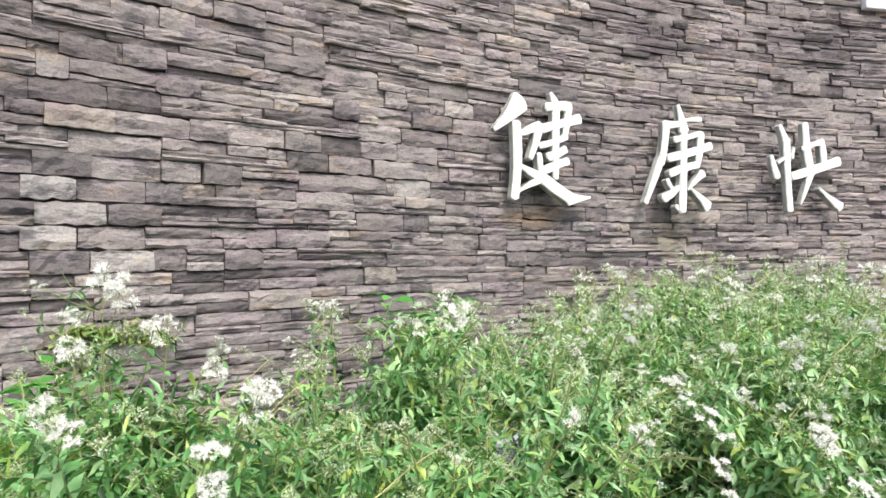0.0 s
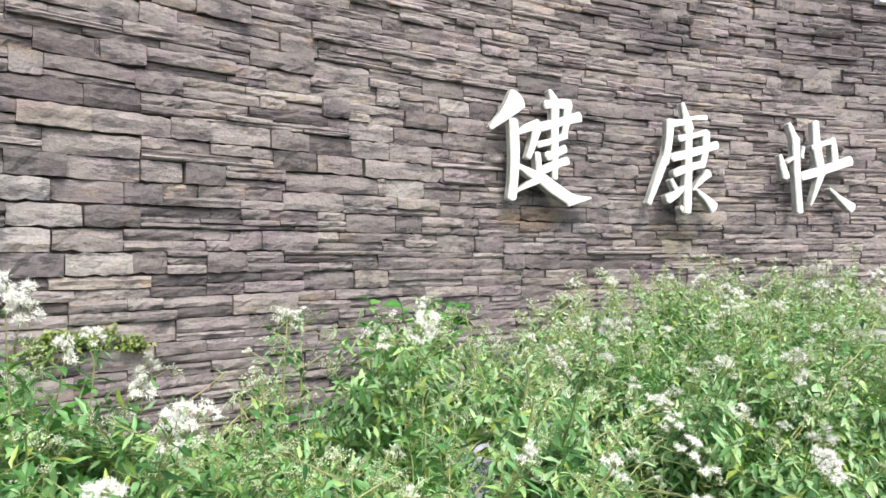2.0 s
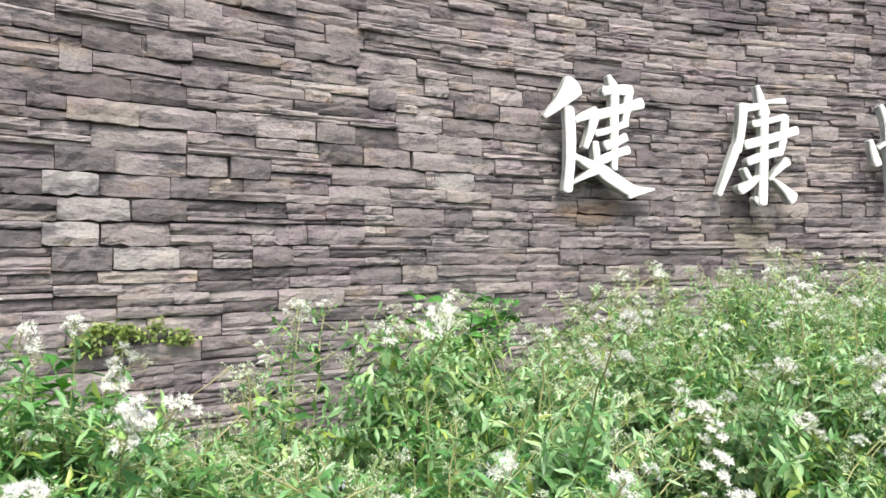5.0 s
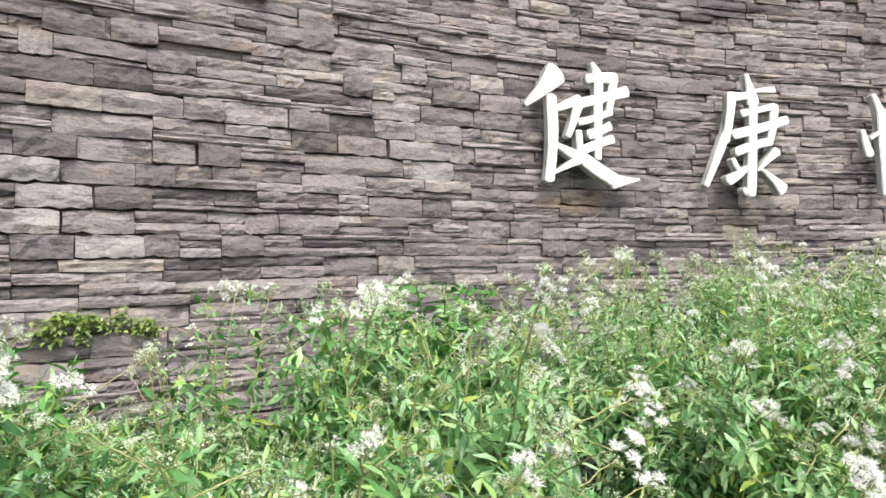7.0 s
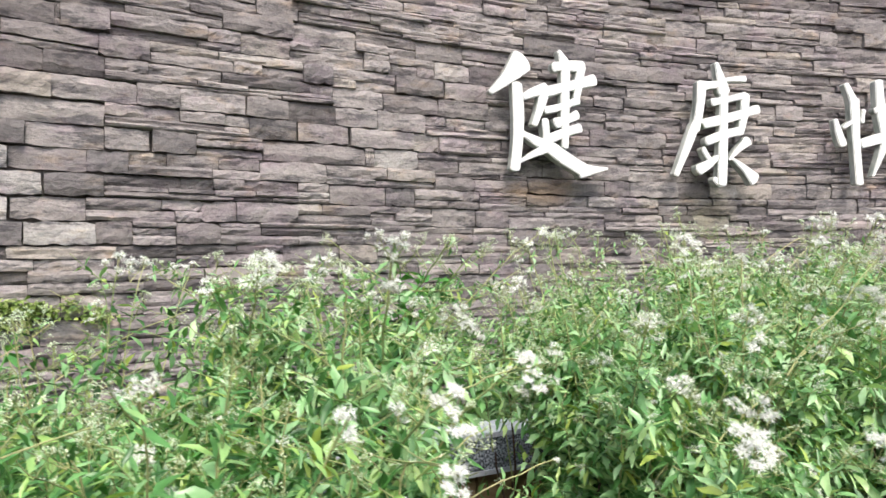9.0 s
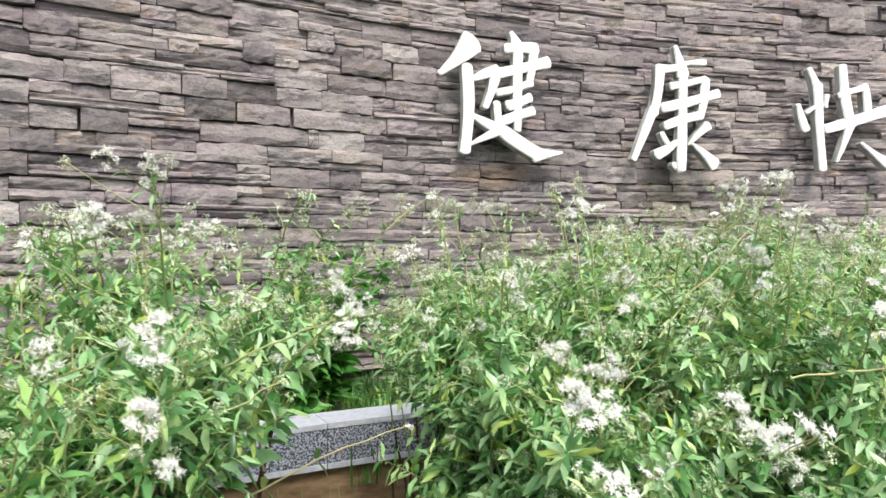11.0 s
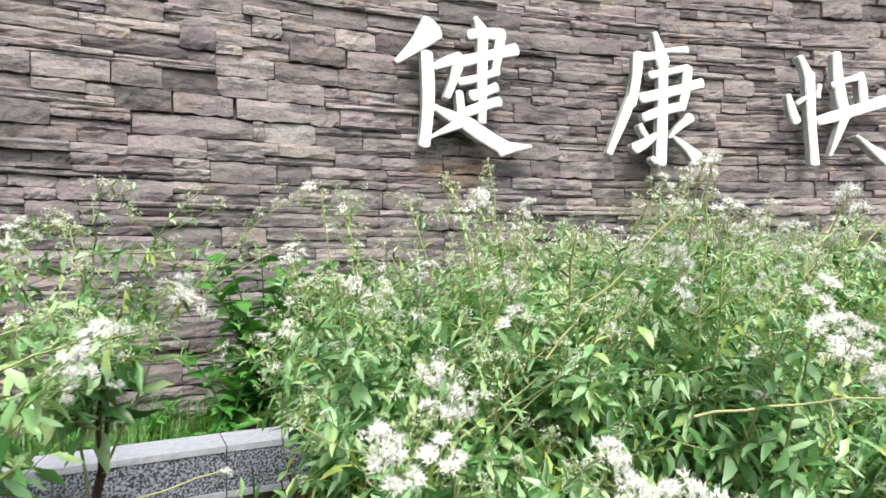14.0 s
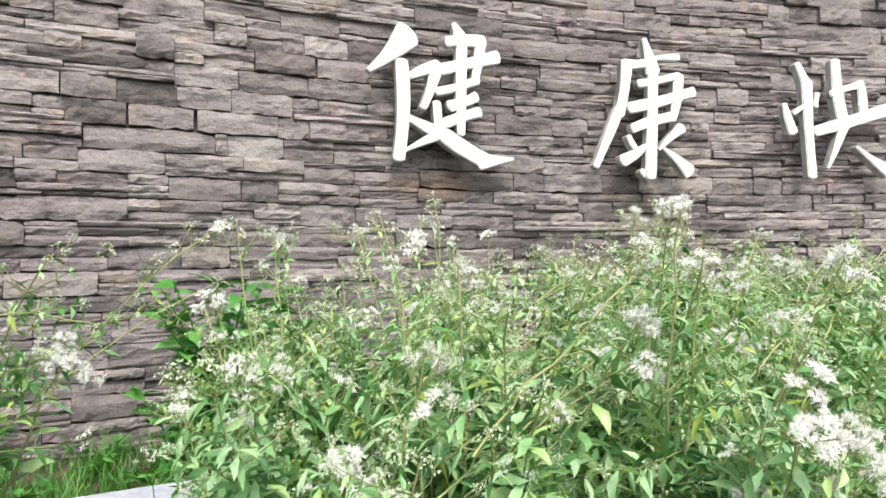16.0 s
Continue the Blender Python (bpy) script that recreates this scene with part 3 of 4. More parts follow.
        top_off(end, d_end, kind if known else some_kind(), (0.95 if kind == 2 else 0.88) if known else 0.66)
        for _ in range(rng.choice((1, 1, 2)) if kind == 2 else 0):
            q = end + Vector((rng.uniform(-0.035, 0.035), rng.uniform(-0.05, 0.01), rng.uniform(-0.065, -0.025)))
            tube(tv, tf, curve(shoot[5], shoot[5].lerp(q, 0.5), q, 3, 0.001), 0.0014, 0.0009, 3)
            top_off(q, d_end, 2 if rng.random() < 0.6 else 1, 0.85)
        for _ in range(5 if known else 4):
            i = rng.randrange(3, 7)
            p, a, go = shoot[i], rng.uniform(0, 6.283), rng.uniform(0.04, 0.13)
            q = p + Vector((math.cos(a) * go, math.sin(a) * go, rng.uniform(0.03, 0.09)))
            q.z = min(q.z, end.z + 0.01)
            side = curve(p, p.lerp(q, 0.5) + Vector((0, 0, -0.01)), q, 4, 0.002)
            tube(tv, tf, side, 0.0014, 0.0008, 3)
            dress(side, 0.15, 0.8, 0.026, 0.050, 0.026)
            if rng.random() < 0.6 * flowers:
                top_off(q, (side[-1] - side[-2]).normalized(), min(kind, 1) if known and rng.random() < 0.35 else 0, rng.uniform(0.48, 0.72))
            elif rng.random() < 0.7 * flowers:
                heads.append((q, (side[-1] - side[-2]).normalized()))
        for _ in range(int(8 * lush + 0.5)):
            t = rng.uniform(max(bare, 0.2), 1.45)
            p = wood[min(int(t * 7), 7)] if t < 1 else shoot[min(int((t - 1) * 7), 6)]
            a, go = rng.uniform(0, 6.283), rng.uniform(0.08, 0.24)
            q = p + Vector((math.cos(a) * go, math.sin(a) * go, rng.uniform(0.0, 0.15)))
            q.z = min(q.z, crown * 1.02)
            if min(p.z, q.z) + base_z < low + 0.03:
                continue
            side = curve(p, p.lerp(q, 0.5) + Vector((0, 0, -0.015)), q, 5, 0.003)
            tube(tv, tf, side, 0.0018, 0.0009, 3)
            dress(side, 0.1, 1.0, 0.017 / lush, 0.088 if t < 1 else 0.070, 0.046)
            if t > 0.7 and rng.random() < 0.6 * flowers:
                heads.append((q, (side[-1] - side[-2]).normalized()))
    for _ in range(arches):
        a, go = rng.uniform(-0.6, 0.6), rng.uniform(0.25, 0.55)
        p = Vector((rng.uniform(-0.15, 0.1), rng.uniform(-0.1, 0.1), height * rng.uniform(0.45, 0.8)))
        q = p + Vector((math.cos(a) * go, math.sin(a) * go * 0.6, go * rng.uniform(0.25, 0.95)))
        q.z = min(q.z, crown * 1.05)
        long = curve(p, p.lerp(q, 0.5) + Vector((0.06 * rng.uniform(-1, 1), 0, rng.uniform(0.0, 0.11))), q, 8, 0.004)
        k0 = len(tf)
        tube(tv, tf, long, 0.0026, 0.0014, 5)
        straw.append((k0, len(tf)))
        dress(long, 0.1, 0.6, 0.09, 0.06, 0.04)
        top_off(q, (long[-1] - long[-3]).normalized(), some_kind(), 0.65)
    for v, f in woods:
        link_mesh("stem", v, f, BARK, ob, True)
    for p, q in boughs:
        p, q = Vector(p) - here, Vector(q) - here
        k0 = len(tf)
        long = curve(p, p.lerp(q, 0.5) + Vector((0, 0, 0.012)), q, 9, 0.005)
        tube(tv, tf, long, 0.0026, 0.0016, 5)
        straw.append((k0, len(tf)))
        dress(long, 0.25, 0.9, 0.10, 0.05, 0.04)
    twigs = tagged(link_mesh("twig_spray", tv, tf, TWIG, ob, True), "thin green and straw-coloured shoots", kind="stuff")
    twigs.data.materials.append(STRAW)
    for k0, k1 in straw:
        for k in range(k0, k1):
            twigs.data.polygons[k].material_index = 1
    rng.shuffle(leaves)
    for which, m in leaves[:near]:
        share("leaf", (FRESH_LEAVES if x < 1.2 else LEAVES)[which], m, ob)
    joined("foliage", MID_LEAVES if near > 60 else FAR_LEAVES, leaves[near:], FRESH if x < 1.2 else LEAF, ob)
    for me, m in clusters:
        share(me.name.split(".")[0], me, m, ob)
    far_heads = []
    for p, d in heads:
        which = rng.randrange(2) if rng.random() < rich else rng.randrange(2, 4)
        way = (d + Vector((rng.uniform(-0.6, 0.6), rng.uniform(-0.7, 0.3), rng.uniform(-0.1, 0.8)))).normalized()
        far_heads.append((which, Matrix.Translation(p) @ way.to_track_quat("Z", "Y").to_matrix().to_4x4() @ Matrix.Scale(rng.uniform(0.45, 0.7), 4)))
    if far_heads:
        mass = joined("blossom", FAR_HEADS, far_heads, PETAL, ob, False)
        mass.data.materials.append(BUD)
        mass.data.polygons.foreach_set("material_index", np.concatenate([HEAD_KINDS[w] for w, _ in far_heads]))
    return ob


# shrubs before the kerb, with the ends of their main shoots
SPARSE = "thin shrub with white flower heads on long bare shoots"
LEGGY = "leggy shrub on bare dark stems with white flower heads"
shrub(0.32, 1.88, 101, [(0.26, 1.63, 1.16, 2), (0.21, 1.68, 1.08, 2), (0.35, 1.66, 1.05, 1), (0.41, 1.82, 1.05, 1), (0.49, 1.71, 1.00, 2), (0.51, 1.50, 0.935, 2),
                        (0.29, 1.59, 0.91, 0), (0.38, 1.34, 0.875, 2), (0.23, 1.42, 0.92, 0), (0.15, 1.43, 0.95, 2), (0.59, 1.67, 0.905, 1)], 7, 1.02, 0.25, 0.15, 1.2, 120, arches=2, lace=0.3, flowers=0.6, head=0.9, label=SPARSE)
shrub(0.82, 1.92, 102, [(0.94, 2.17, 1.04, 1), (0.72, 1.76, 0.94, 0), (0.75, 1.99, 0.85, 0), (0.885, 1.97, 1.05, 1), (0.71, 1.69, 0.94, 0), (0.75, 1.41, 0.84, 0), (1.08, 2.40, 1.03, 1)],
      3, 0.84, 0.28, 0.2, 1.0, 120, rich=0.1, flowers=0.5, lace=0.4)
shrub(0.95, 1.42, 103, [(0.90, 1.05, 0.905, 1), (0.69, 1.255, 0.89, 0), (1.14, 1.10, 0.84, 1), (0.82, 1.24, 0.80, 0), (1.01, 1.16, 0.95, 0)], 8, 0.92, 0.28, 0.2, 1.2, 150, rich=0.08, flowers=0.35, lace=0.4, head=0.75)
shrub(1.20, 2.02, 104, [(1.10, 1.98, 0.985, 1), (1.39, 2.14, 1.03, 2), (1.47, 2.26, 1.05, 1), (1.13, 1.61, 1.02, 0), (1.05, 1.78, 0.99, 1), (1.17, 1.73, 1.04, 2)],
      5, 1.00, 0.28, 0.65, 1.0, 100, rich=0.12, flowers=0.6, lace=0.6)
shrub(1.30, 1.52, 105, [(1.25, 1.02, 0.865, 2), (1.24, 0.99, 0.78, 2), (1.25, 1.21, 1.06, 2), (1.25, 1.44, 1.015, 1), (1.24, 1.68, 0.99, 0), (1.31, 1.52, 1.01, 0), (1.57, 1.33, 0.845, 2)],
      2, 0.92, 0.2, 0.62, 0.85, 150, arches=1, low=0.48, trunks=3, head=0.66, boughs=[((1.30, 1.42, 0.72), (1.56, 1.34, 0.835))], label=LEGGY)
shrub(1.52, 2.00, 106, [(1.60, 1.365, 0.838, 1), (1.72, 1.755, 1.07, 0), (1.55, 1.66, 0.93, 0), (1.73, 1.88, 0.90, 2), (1.54, 1.66, 0.85, 0), (1.52, 1.64, 0.717, 1), (1.495, 2.04, 1.02, 0),
                        (1.57, 1.64, 1.08, 0), (2.00, 1.88, 1.117, 1)], 0, 0.95, 0.24, 0.78, 0.75, 120, arches=1, head=0.9, low=0.60, trunks=2, label=LEGGY)
shrub(2.10, 1.78, 107, [(2.16, 1.505, 0.72, 2), (2.13, 1.99, 1.11, 1), (2.03, 1.905, 1.12, 0), (1.975, 1.99, 0.97, 1), (1.965, 1.417, 0.895, 1), (1.99, 1.92, 0.885, 1), (1.92, 1.37, 0.905, 0),
                        (1.914, 1.717, 0.80, 1), (2.045, 1.537, 0.865, 1), (1.94, 1.49, 0.637, 0)], 5, 0.98, 0.26, 0.15, 1.2, 150, arches=5)
shrub(2.12, 1.46, 108, [(2.23, 1.365, 0.90, 2), (2.03, 1.187, 0.738, 2), (1.90, 1.115, 0.713, 2), (1.90, 1.02, 0.588, 2), (2.21, 1.054, 0.67, 2), (2.17, 1.26, 0.774, 0), (2.136, 1.51, 0.707, 1),
                        (2.244, 0.915, 0.643, 1), (2.267, 1.00, 0.622, 2)], 5, 0.86, 0.24, 0.34, 1.2, 200, arches=5)
shrub(2.42, 1.55, 109, [(2.436, 1.78, 1.186, 0), (2.435, 2.32, 1.14, 1), (2.28, 1.69, 1.13, 0), (2.34, 1.657, 1.09, 1), (2.305, 1.26, 0.98, 0), (2.34, 1.22, 0.86, 0), (2.30, 1.29, 0.79, 0),
                        (2.555, 1.265, 0.94, 2), (2.51, 1.28, 1.055, 0), (2.54, 1.76, 0.985, 1)], 8, 1.12, 0.30, 0.36, 1.1, 200, arches=4, boughs=[((2.27, 1.30, 0.76), (2.55, 1.25, 1.03))])
shrub(2.72, 1.36, 110, [(2.60, 1.00, 0.885, 2), (2.67, 1.245, 1.04, 1), (2.504, 0.911, 0.566, 2), (2.62, 1.03, 0.925, 0), (2.76, 1.21, 0.862, 0), (2.69, 1.02, 1.043, 1), (2.83, 1.12, 0.75, 2),
                        (2.63, 1.25, 1.127, 1)], 4, 0.98, 0.22, 0.26, 1.1, 200, arches=4,
      boughs=[((2.36, 1.05, 0.702), (2.80, 1.00, 0.697)), ((2.70, 1.08, 0.60), (2.83, 1.12, 0.75))])
shrub(2.95, 1.72, 111, [(2.89, 1.64, 1.148, 2), (2.815, 1.377, 1.016, 1), (3.53, 1.80, 1.12, 1), (2.97, 1.626, 1.167, 1), (2.70, 1.33, 1.14, 1)], 9, 1.17, 0.3, 0.32, 1.1, 150, arches=5)
shrub(2.36, 2.12, 112, [(2.38, 2.08, 1.12, 0), (2.20, 2.26, 1.10, 1)], 9, 1.12, 0.3, 0.2, 1.1, 100)
shrub(2.06, 2.16, 113, [(2.03, 2.20, 0.95, 1)], 5, 0.87, 0.18, 0.2, 1.1, 80, low=0.5)

k = 200
for x, y, top in ((0.02, 1.52, 0.96), (0.57, 1.56, 0.89), (0.37, 1.33, 0.82), (0.66, 1.24, 0.82), (0.17, 1.19, 0.65), (0.53, 1.88, 0.91), (0.27, 2.10, 1.02), (0.45, 1.70, 0.95), (0.25, 1.72, 1.02), (0.67, 1.94, 0.87),
                  (0.75, 1.56, 0.88), (0.92, 1.68, 0.86), (0.69, 2.18, 0.74), (1.00, 2.20, 0.74), (0.07, 2.15, 0.94), (0.96, 1.05, 0.70), (1.12, 1.20, 0.92), (1.09, 1.52, 0.94), (1.03, 1.72, 0.90)):
    k += 1
    shrub(x, y, k, (), 8, top, 0.28, 0.12, 1.05, 60, rich=0.06, arches=1, flowers=0.2, lace=0.3)
for x, y, top in ((2.75, 2.15, 1.18), (3.20, 2.02, 1.20), (3.30, 1.48, 1.14), (3.70, 1.76, 1.20), (3.65, 2.15, 1.22), (3.05, 1.18, 0.86), (3.50, 1.12, 0.90), (4.10, 1.40, 1.16), (4.15, 1.88, 1.22),
                  (4.60, 1.60, 1.22), (4.50, 1.12, 1.05), (5.10, 1.42, 1.20), (5.00, 1.90, 1.24)):
    k += 1
    shrub(x, y, k, (), 8, top, 0.3, 0.12, 1.05, 50 if x < 3.4 else 0, rich=0.45, arches=4)
for x, y, top in ((0.92, 2.88, 0.58), (0.50, 2.76, 0.64), (2.45, 2.82, 0.97), (2.95, 2.80, 1.14), (3.5, 2.80, 1.24), (4.0, 2.76, 1.27), (4.5, 2.68, 1.28), (5.1, 2.55, 1.30), (3.2, 3.2, 1.12), (3.9, 3.1, 1.22), (4.8, 2.95, 1.28)):
    k += 1
    shrub(x, y, k, (), 8, top, 0.32, 0.15, 1.0, base_z=BED_Z)


# ---- broad-leaved weeds, wall fern and grass ----
def weed(x, y, base_z, height, seed, leaves, size, stems=3, wide=0.14):
    rng = random.Random(seed)
    ob = new("broadleaf_weed")
    ob.matrix_basis = Matrix.Translation((x, y, base_z))
    tagged(ob, "lush broad-leaved green weed by the stone wall", "weed", group="broad-leaved weeds")
    for s in range(stems):
        a = rng.uniform(0, 6.283)
        end = Vector((wide * math.cos(a), 0.6 * wide * math.sin(a), (height - base_z) * rng.uniform(0.75, 1.0)))
        pts = [Vector((end.x * t * t, end.y * t * t, end.z * t - 0.02)) for t in (0, 0.2, 0.4, 0.6, 0.8, 1.0)]
        v, f = [], []
        tube(v, f, pts, 0.006, 0.003)
        link_mesh("stem", v, f, WEED, ob, True)
        turn = 0.0
        for i in range(leaves):
            t = 0.2 + 0.8 * i / leaves
            j = min(int(t * 5), 4)
            p = pts[j].lerp(pts[j + 1], t * 5 - j)
            turn += 2.4
            share("leaf", WEED_LEAVES[rng.randrange(3)], leaf_pose(rng, p, Vector((0, 0, 1)), size * (1.2 - 0.5 * t) * rng.uniform(0.8, 1.2), turn), ob)
    return ob


weed(2.20, 3.50, BED_Z, 1.04, 1, 27, 0.16, 12, 0.34)
weed(2.02, 3.42, BED_Z, 0.64, 2, 20, 0.14, 4, 0.2)
weed(2.62, 3.40, BED_Z, 0.72, 3, 18, 0.13, 3)
weed(0.39, 3.18, BED_Z, 0.82, 4, 24, 0.17, 6, 0.24)
weed(0.10, 3.00, BED_Z, 0.76, 5, 22, 0.16, 5, 0.2)
weed(0.24, 2.75, BED_Z, 0.72, 6, 22, 0.15, 4, 0.2)
weed(1.05, 3.45, BED_Z, 0.36, 7, 16, 0.10, 3)
weed(0.68, 3.05, BED_Z, 0.55, 8, 20, 0.13, 4, 0.2)
weed(0.62, 3.50, BED_Z, 0.40, 9, 16, 0.11, 3)

for i, (x, y) in enumerate(((1.15, 2.95), (1.45, 3.30), (1.75, 2.85), (1.95, 3.35), (1.35, 3.65), (1.70, 3.70), (1.20, 3.25))):
    weed(x, y, BED_Z, 0.26 + 0.03 * (i % 3), 30 + i, 11, 0.085, 3)

FERN = random.Random(8)
fern = new("wall_fern")
fern.matrix_basis = Matrix.Identity(4)
tagged(fern, "small yellow-green ferns rooted in the wall joints", "fern")
fronds = []
tufts = [(-1.33 + FERN.uniform(-0.25, 0.25), 0.800 + FERN.uniform(-0.06, 0.05)) for _ in range(26)]
for _ in range(620):
    s, z = FERN.choice(tufts)
    s, z = s + FERN.gauss(0, 0.025), z + FERN.gauss(0, 0.016)
    m = arc(s, FERN.uniform(0.01, 0.06), z)
    fronds.append((FERN.randrange(3), m @ leaf_pose(FERN, Vector((0, 0, 0)), Vector((0, -0.5, 0.9)).normalized(), FERN.uniform(0.025, 0.05), FERN.uniform(2.2, 4.1))))
joined("frond_tuft", WEED_LEAVES, fronds, FERN_GREEN, fern)

GRASSES = random.Random(9)
gv, gf = [], []
clumps = []
for _ in range(520):
    if GRASSES.random() < 0.72:
        clumps.append((arc(GRASSES.uniform(-2.5, 4.5), GRASSES.uniform(0.04, 1.5), BED_Z).translation, GRASSES.uniform(0.05, 0.24)))
    else:
        clumps.append((Vector((GRASSES.uniform(-0.3, 4.5), GRASSES.uniform(1.5, 2.3), GROUND_Z)), GRASSES.uniform(0.06, 0.26)))
for _ in range(17000):
    at, tall = GRASSES.choice(clumps)
    p = at + Vector((GRASSES.gauss(0, 0.045), GRASSES.gauss(0, 0.045), 0))
    tall *= GRASSES.uniform(0.5, 1.15)
    a = GRASSES.uniform(0, 6.283)
    lean = Vector((math.cos(a), math.sin(a), 0)) * tall * GRASSES.uniform(0.1, 1.0)
    o = Vector((-math.sin(a), math.cos(a), 0)) * GRASSES.uniform(0.0015, 0.004)
    b = len(gv)
    up = Vector((0, 0, tall))
    gv += [p - o, p + o, p + lean * 0.35 + up * 0.6 + o * 0.8, p + lean * 0.35 + up * 0.6 - o * 0.8, p + lean + up]
    gf += [(b, b + 1, b + 2, b + 3), (b + 3, b + 2, b + 4)]
grass = link_mesh("grass", gv, gf, GRASS)
tagged(grass, "patchy green grass on the soil along the kerb", "grass", kind="stuff")


# ---- ledge stones ----
def stone_mesh(seed, mat):
    """A split stone of length and height one, its layers set back unevenly."""
    rng = random.Random(seed)
    verts, faces = [], []
    nx, nz = 8, 4
    tilt, skew, wedge = rng.uniform(-0.006, 0.006), rng.uniform(-0.05, 0.05), rng.uniform(-0.10, 0.10)
    for j in range(nz):
        ledge = rng.uniform(-0.004, 0.004)
        for i in range(nx):
            u, v = i / (nx - 1) - 0.5, j / (nz - 1) - 0.5
            y = ledge + rng.uniform(-0.004, 0.004) + tilt * u * 2
            if i in (0, nx - 1):
                u *= 1 - rng.uniform(0.0, 0.025)
                y += 0.003
            if j in (0, nz - 1):
                v *= 1 - rng.uniform(0.0, 0.12) - (rng.uniform(0.0, 0.10) if i in (0, nx - 1) else 0) - (rng.uniform(0.05, 0.16) if rng.random() < 0.15 else 0)
                y += rng.uniform(0.002, 0.009)
                v *= 1 - max(0.0, wedge * u * 2)
            elif i not in (0, nx - 1):
                v += rng.uniform(-0.08, 0.08)
            verts.append((u + skew * v * 0.3 * (1 if 0 < i < nx - 1 else 0), y, v))
    for j in range(nz - 1):
        for i in range(nx - 1):
            a = j * nx + i
            faces.append((a, a + 1, a + nx + 1, a + nx))
    ring = [i for i in range(nx)] + [j * nx + nx - 1 for j in range(1, nz)] + [(nz - 1) * nx + i for i in range(nx - 2, -1, -1)] + [j * nx for j in range(nz - 2, 0, -1)]
    base = len(verts)
    for i in ring:
        verts.append((verts[i][0], 0.07, verts[i][2]))
    n = len(ring)
    for i in range(n):
        faces.append((ring[i], base + i, base + (i + 1) % n, ring[(i + 1) % n]))
    me = bpy.data.meshes.new("stone")
    me.from_pydata(verts, [], faces)
    me.materials.append(mat)
    return me


STONES = [stone_mesh(500 + i, STONE) for i in range(44)]
SPECIAL = {"pale": [stone_mesh(600 + i, PALE_STONE) for i in range(8)], "dark": [stone_mesh(620 + i, DARK_STONE) for i in range(6)]}

# large stones that stand out: place along the wall, height, length
PALE = [(-1.60, 2.18, 0.14), (-1.62, 1.55, 0.24), (-1.52, 1.43, 0.32), (-1.62, 1.31, 0.24), (-1.28, 1.19, 0.31), (0.55, 1.67, 0.30)]
LARGE = [(-1.44, 2.29, 0.27), (-1.17, 2.29, 0.22), (-1.22, 2.04, 0.27), (-1.48, 1.92, 0.32), (-1.13, 1.92, 0.39), (-0.55, 1.92, 0.35), (-1.33, 1.31, 0.32), (0.71, 2.16, 0.33), (1.04, 2.16, 0.30),
         (0.30, 2.04, 0.32), (0.08, 1.79, 0.31), (1.80, 1.55, 0.62), (-1.31, 1.81, 0.45), (-1.04, 1.18, 0.17), (-0.63, 1.20, 0.23), (-0.98, 1.70, 0.21), (-0.19, 2.54, 0.24), (-0.30, 2.40, 0.40),
         (-0.26, 2.28, 0.28), (-0.25, 1.92, 0.24), (0.03, 1.67, 0.62), (-0.10, 1.55, 0.39), (0.46, 1.79, 0.42), (0.29, 1.43, 0.36), (0.94, 2.28, 0.25), (0.85, 2.40, 0.33)]
DARK = [(-1.56, 1.71, 0.26), (-1.57, 1.19, 0.26), (-1.22, 1.43, 0.26), (-0.75, 1.70, 0.22), (-1.07, 1.55, 0.19), (0.05, 2.18, 0.18), (-0.22, 1.79, 0.27), (0.57, 1.43, 0.19), (1.76, 2.55, 0.58)]
COURSE, FIRST = 0.121, -0.081


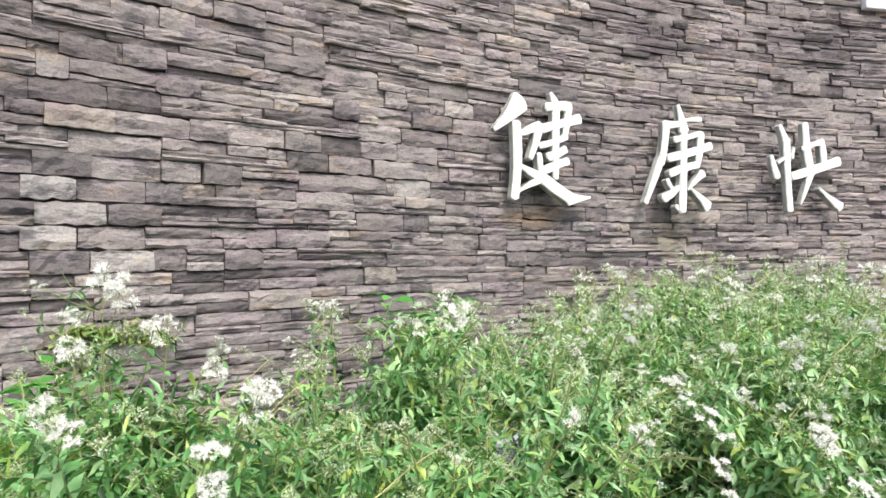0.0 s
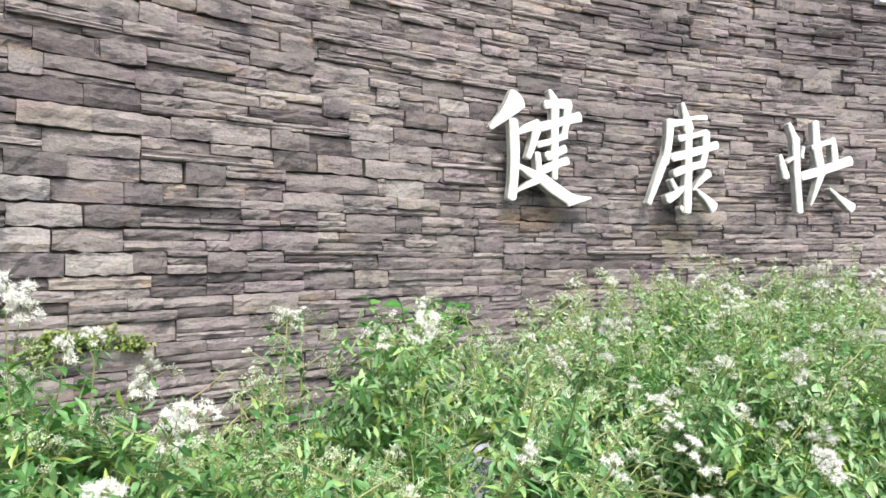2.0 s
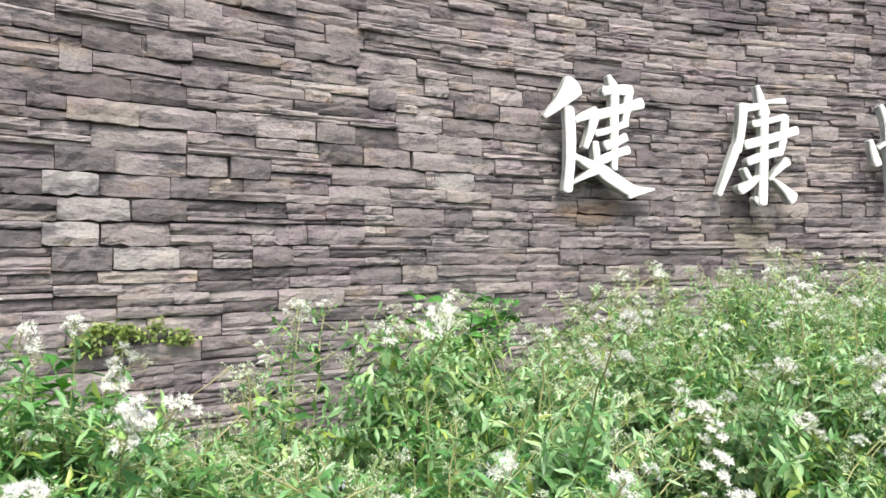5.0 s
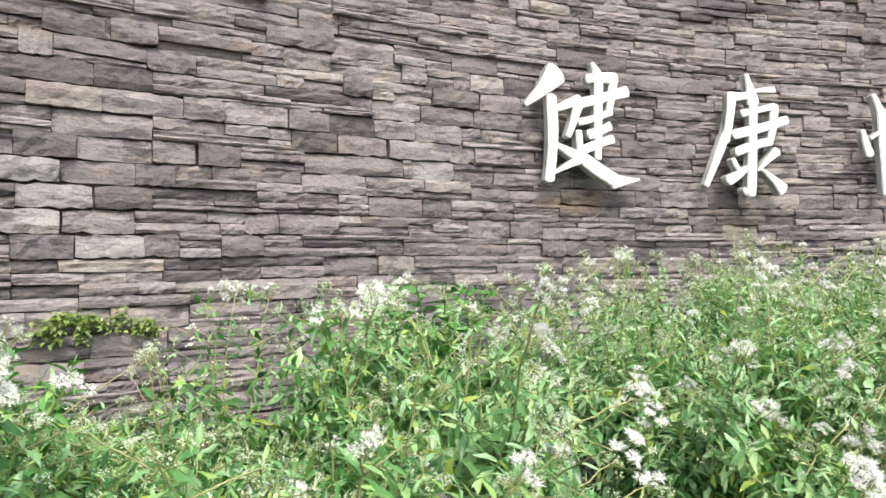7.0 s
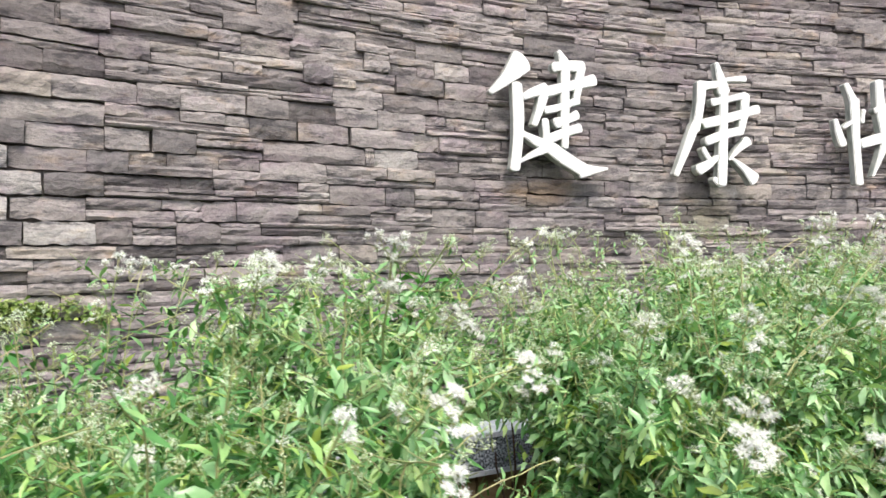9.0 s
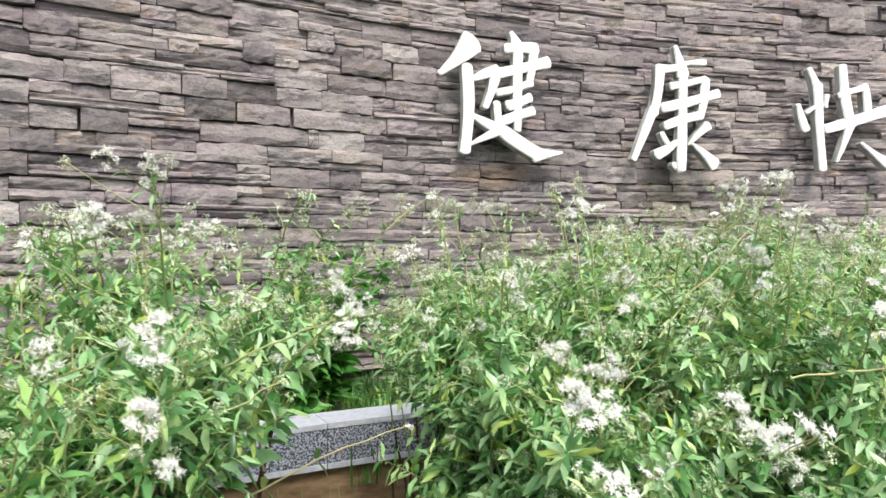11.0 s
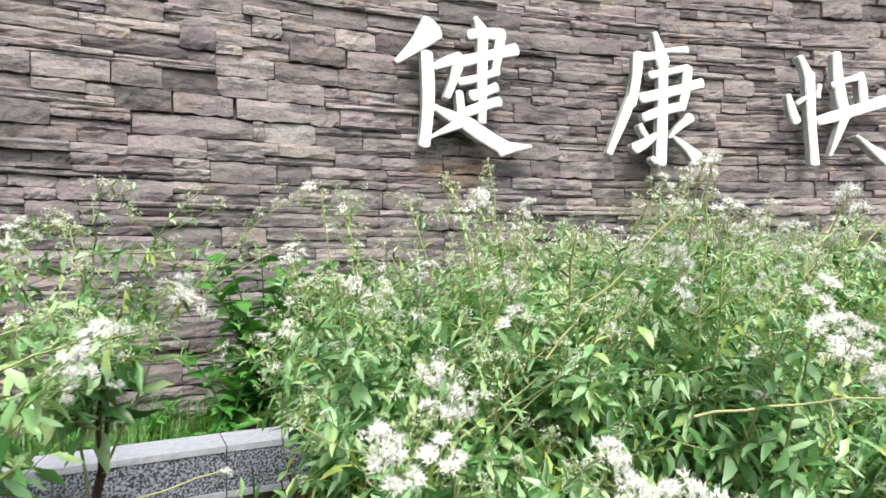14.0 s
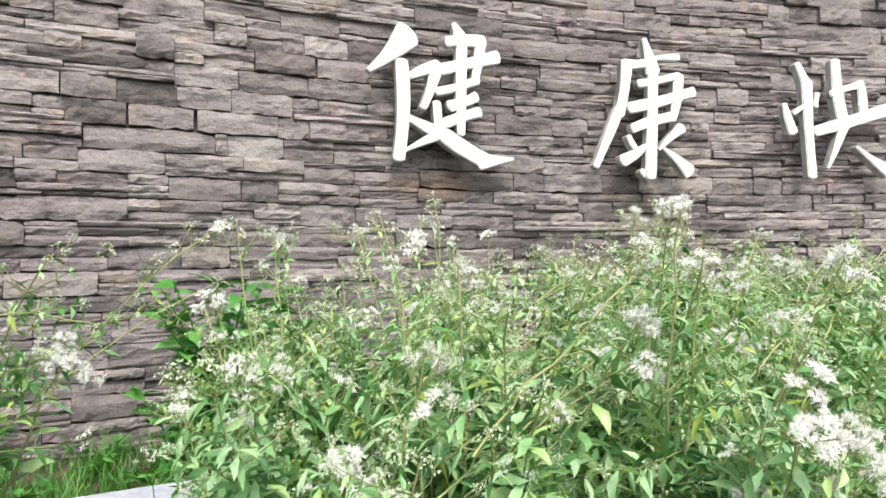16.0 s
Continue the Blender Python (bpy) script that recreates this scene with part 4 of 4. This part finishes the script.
def lay_stones(s0, s1, z1):
    """Course upon course: whole stones, and runs in which thin stones lie in two or three layers."""
    rng = random.Random(11)
    out = []
    low = FIRST
    while low < z1:
        mid = low + COURSE / 2
        fixed = sorted([(s - w / 2, s + w / 2, kind) for kind, rows in (("pale", PALE), ("large", LARGE), ("dark", DARK)) for s, z, w in rows if abs(z - mid) < COURSE / 2])
        s = s0 - rng.uniform(0, 0.3)

        def lane(a, b, z, h):
            while b - a > 0.02:
                w = rng.uniform(0.14, 0.52) if h > 0.035 else rng.uniform(0.2, 0.7)
                if b - a - w < 0.12:
                    w = b - a
                out.append((a + w / 2, z + h / 2, w, h, ""))
                a += w

        for a, b, kind in fixed + [(s1, s1 + 1, None)]:
            while a - s > 0.02:
                room, u = a - s, rng.random()
                w = rng.uniform(0.16, 0.42) if u < 0.34 else rng.uniform(0.35, 1.1)
                if room - w < 0.15:
                    w = room
                if u < 0.34 and w < 0.6:
                    out.append((s + w / 2, mid, w, COURSE, ""))
                else:
                    cuts = rng.choice(((0.5,), (0.35,), (0.68,), (0.45,), (0.6,), (0.4,), (0.3, 0.62), (0.22, 0.5), (0.4, 0.75)))
                    levels = [0.0] + [c + rng.uniform(-0.05, 0.05) for c in cuts] + [1.0]
                    for p, q in zip(levels, levels[1:]):
                        lane(s, s + w, low + p * COURSE, (q - p) * COURSE)
                s += w
            if kind:
                out.append(((a + b) / 2, mid, b - a, COURSE, kind))
                s = b
        low += COURSE
    return out


rng = random.Random(12)
laid = []
for s, z, length, h, kind in lay_stones(-2.7, 6.3, 4.3):
    proud = rng.uniform(0.0, 0.032) + (0.010 if h < 0.035 else 0.0) + (0.006 if kind else 0.0)
    z += 0.012 * math.sin(1.1 * s + 1.3 * z) + rng.gauss(0, 0.0015)
    m = arc(s, proud, z) @ Matrix.Rotation(rng.gauss(0, 0.005), 4, "Y") @ Matrix.Rotation(rng.gauss(0, 0.012), 4, "Z") @ Matrix.Diagonal((length + 0.001, 1, h + 0.002, 1))
    if kind in SPECIAL:
        share("stone", rng.choice(SPECIAL[kind]), m, wall)
    else:
        laid.append((rng.randrange(len(STONES)), m, math.hypot(s - 0.1, 1.2 * (z - 1.7)) - (9 if kind else 0)))
laid.sort(key=lambda r: r[2])
for which, m, _ in laid[:280]:
    share("stone", STONES[which], m, wall)
joined("stonework", STONES, [(w, m) for w, m, _ in laid[280:]], STONE, wall, False)
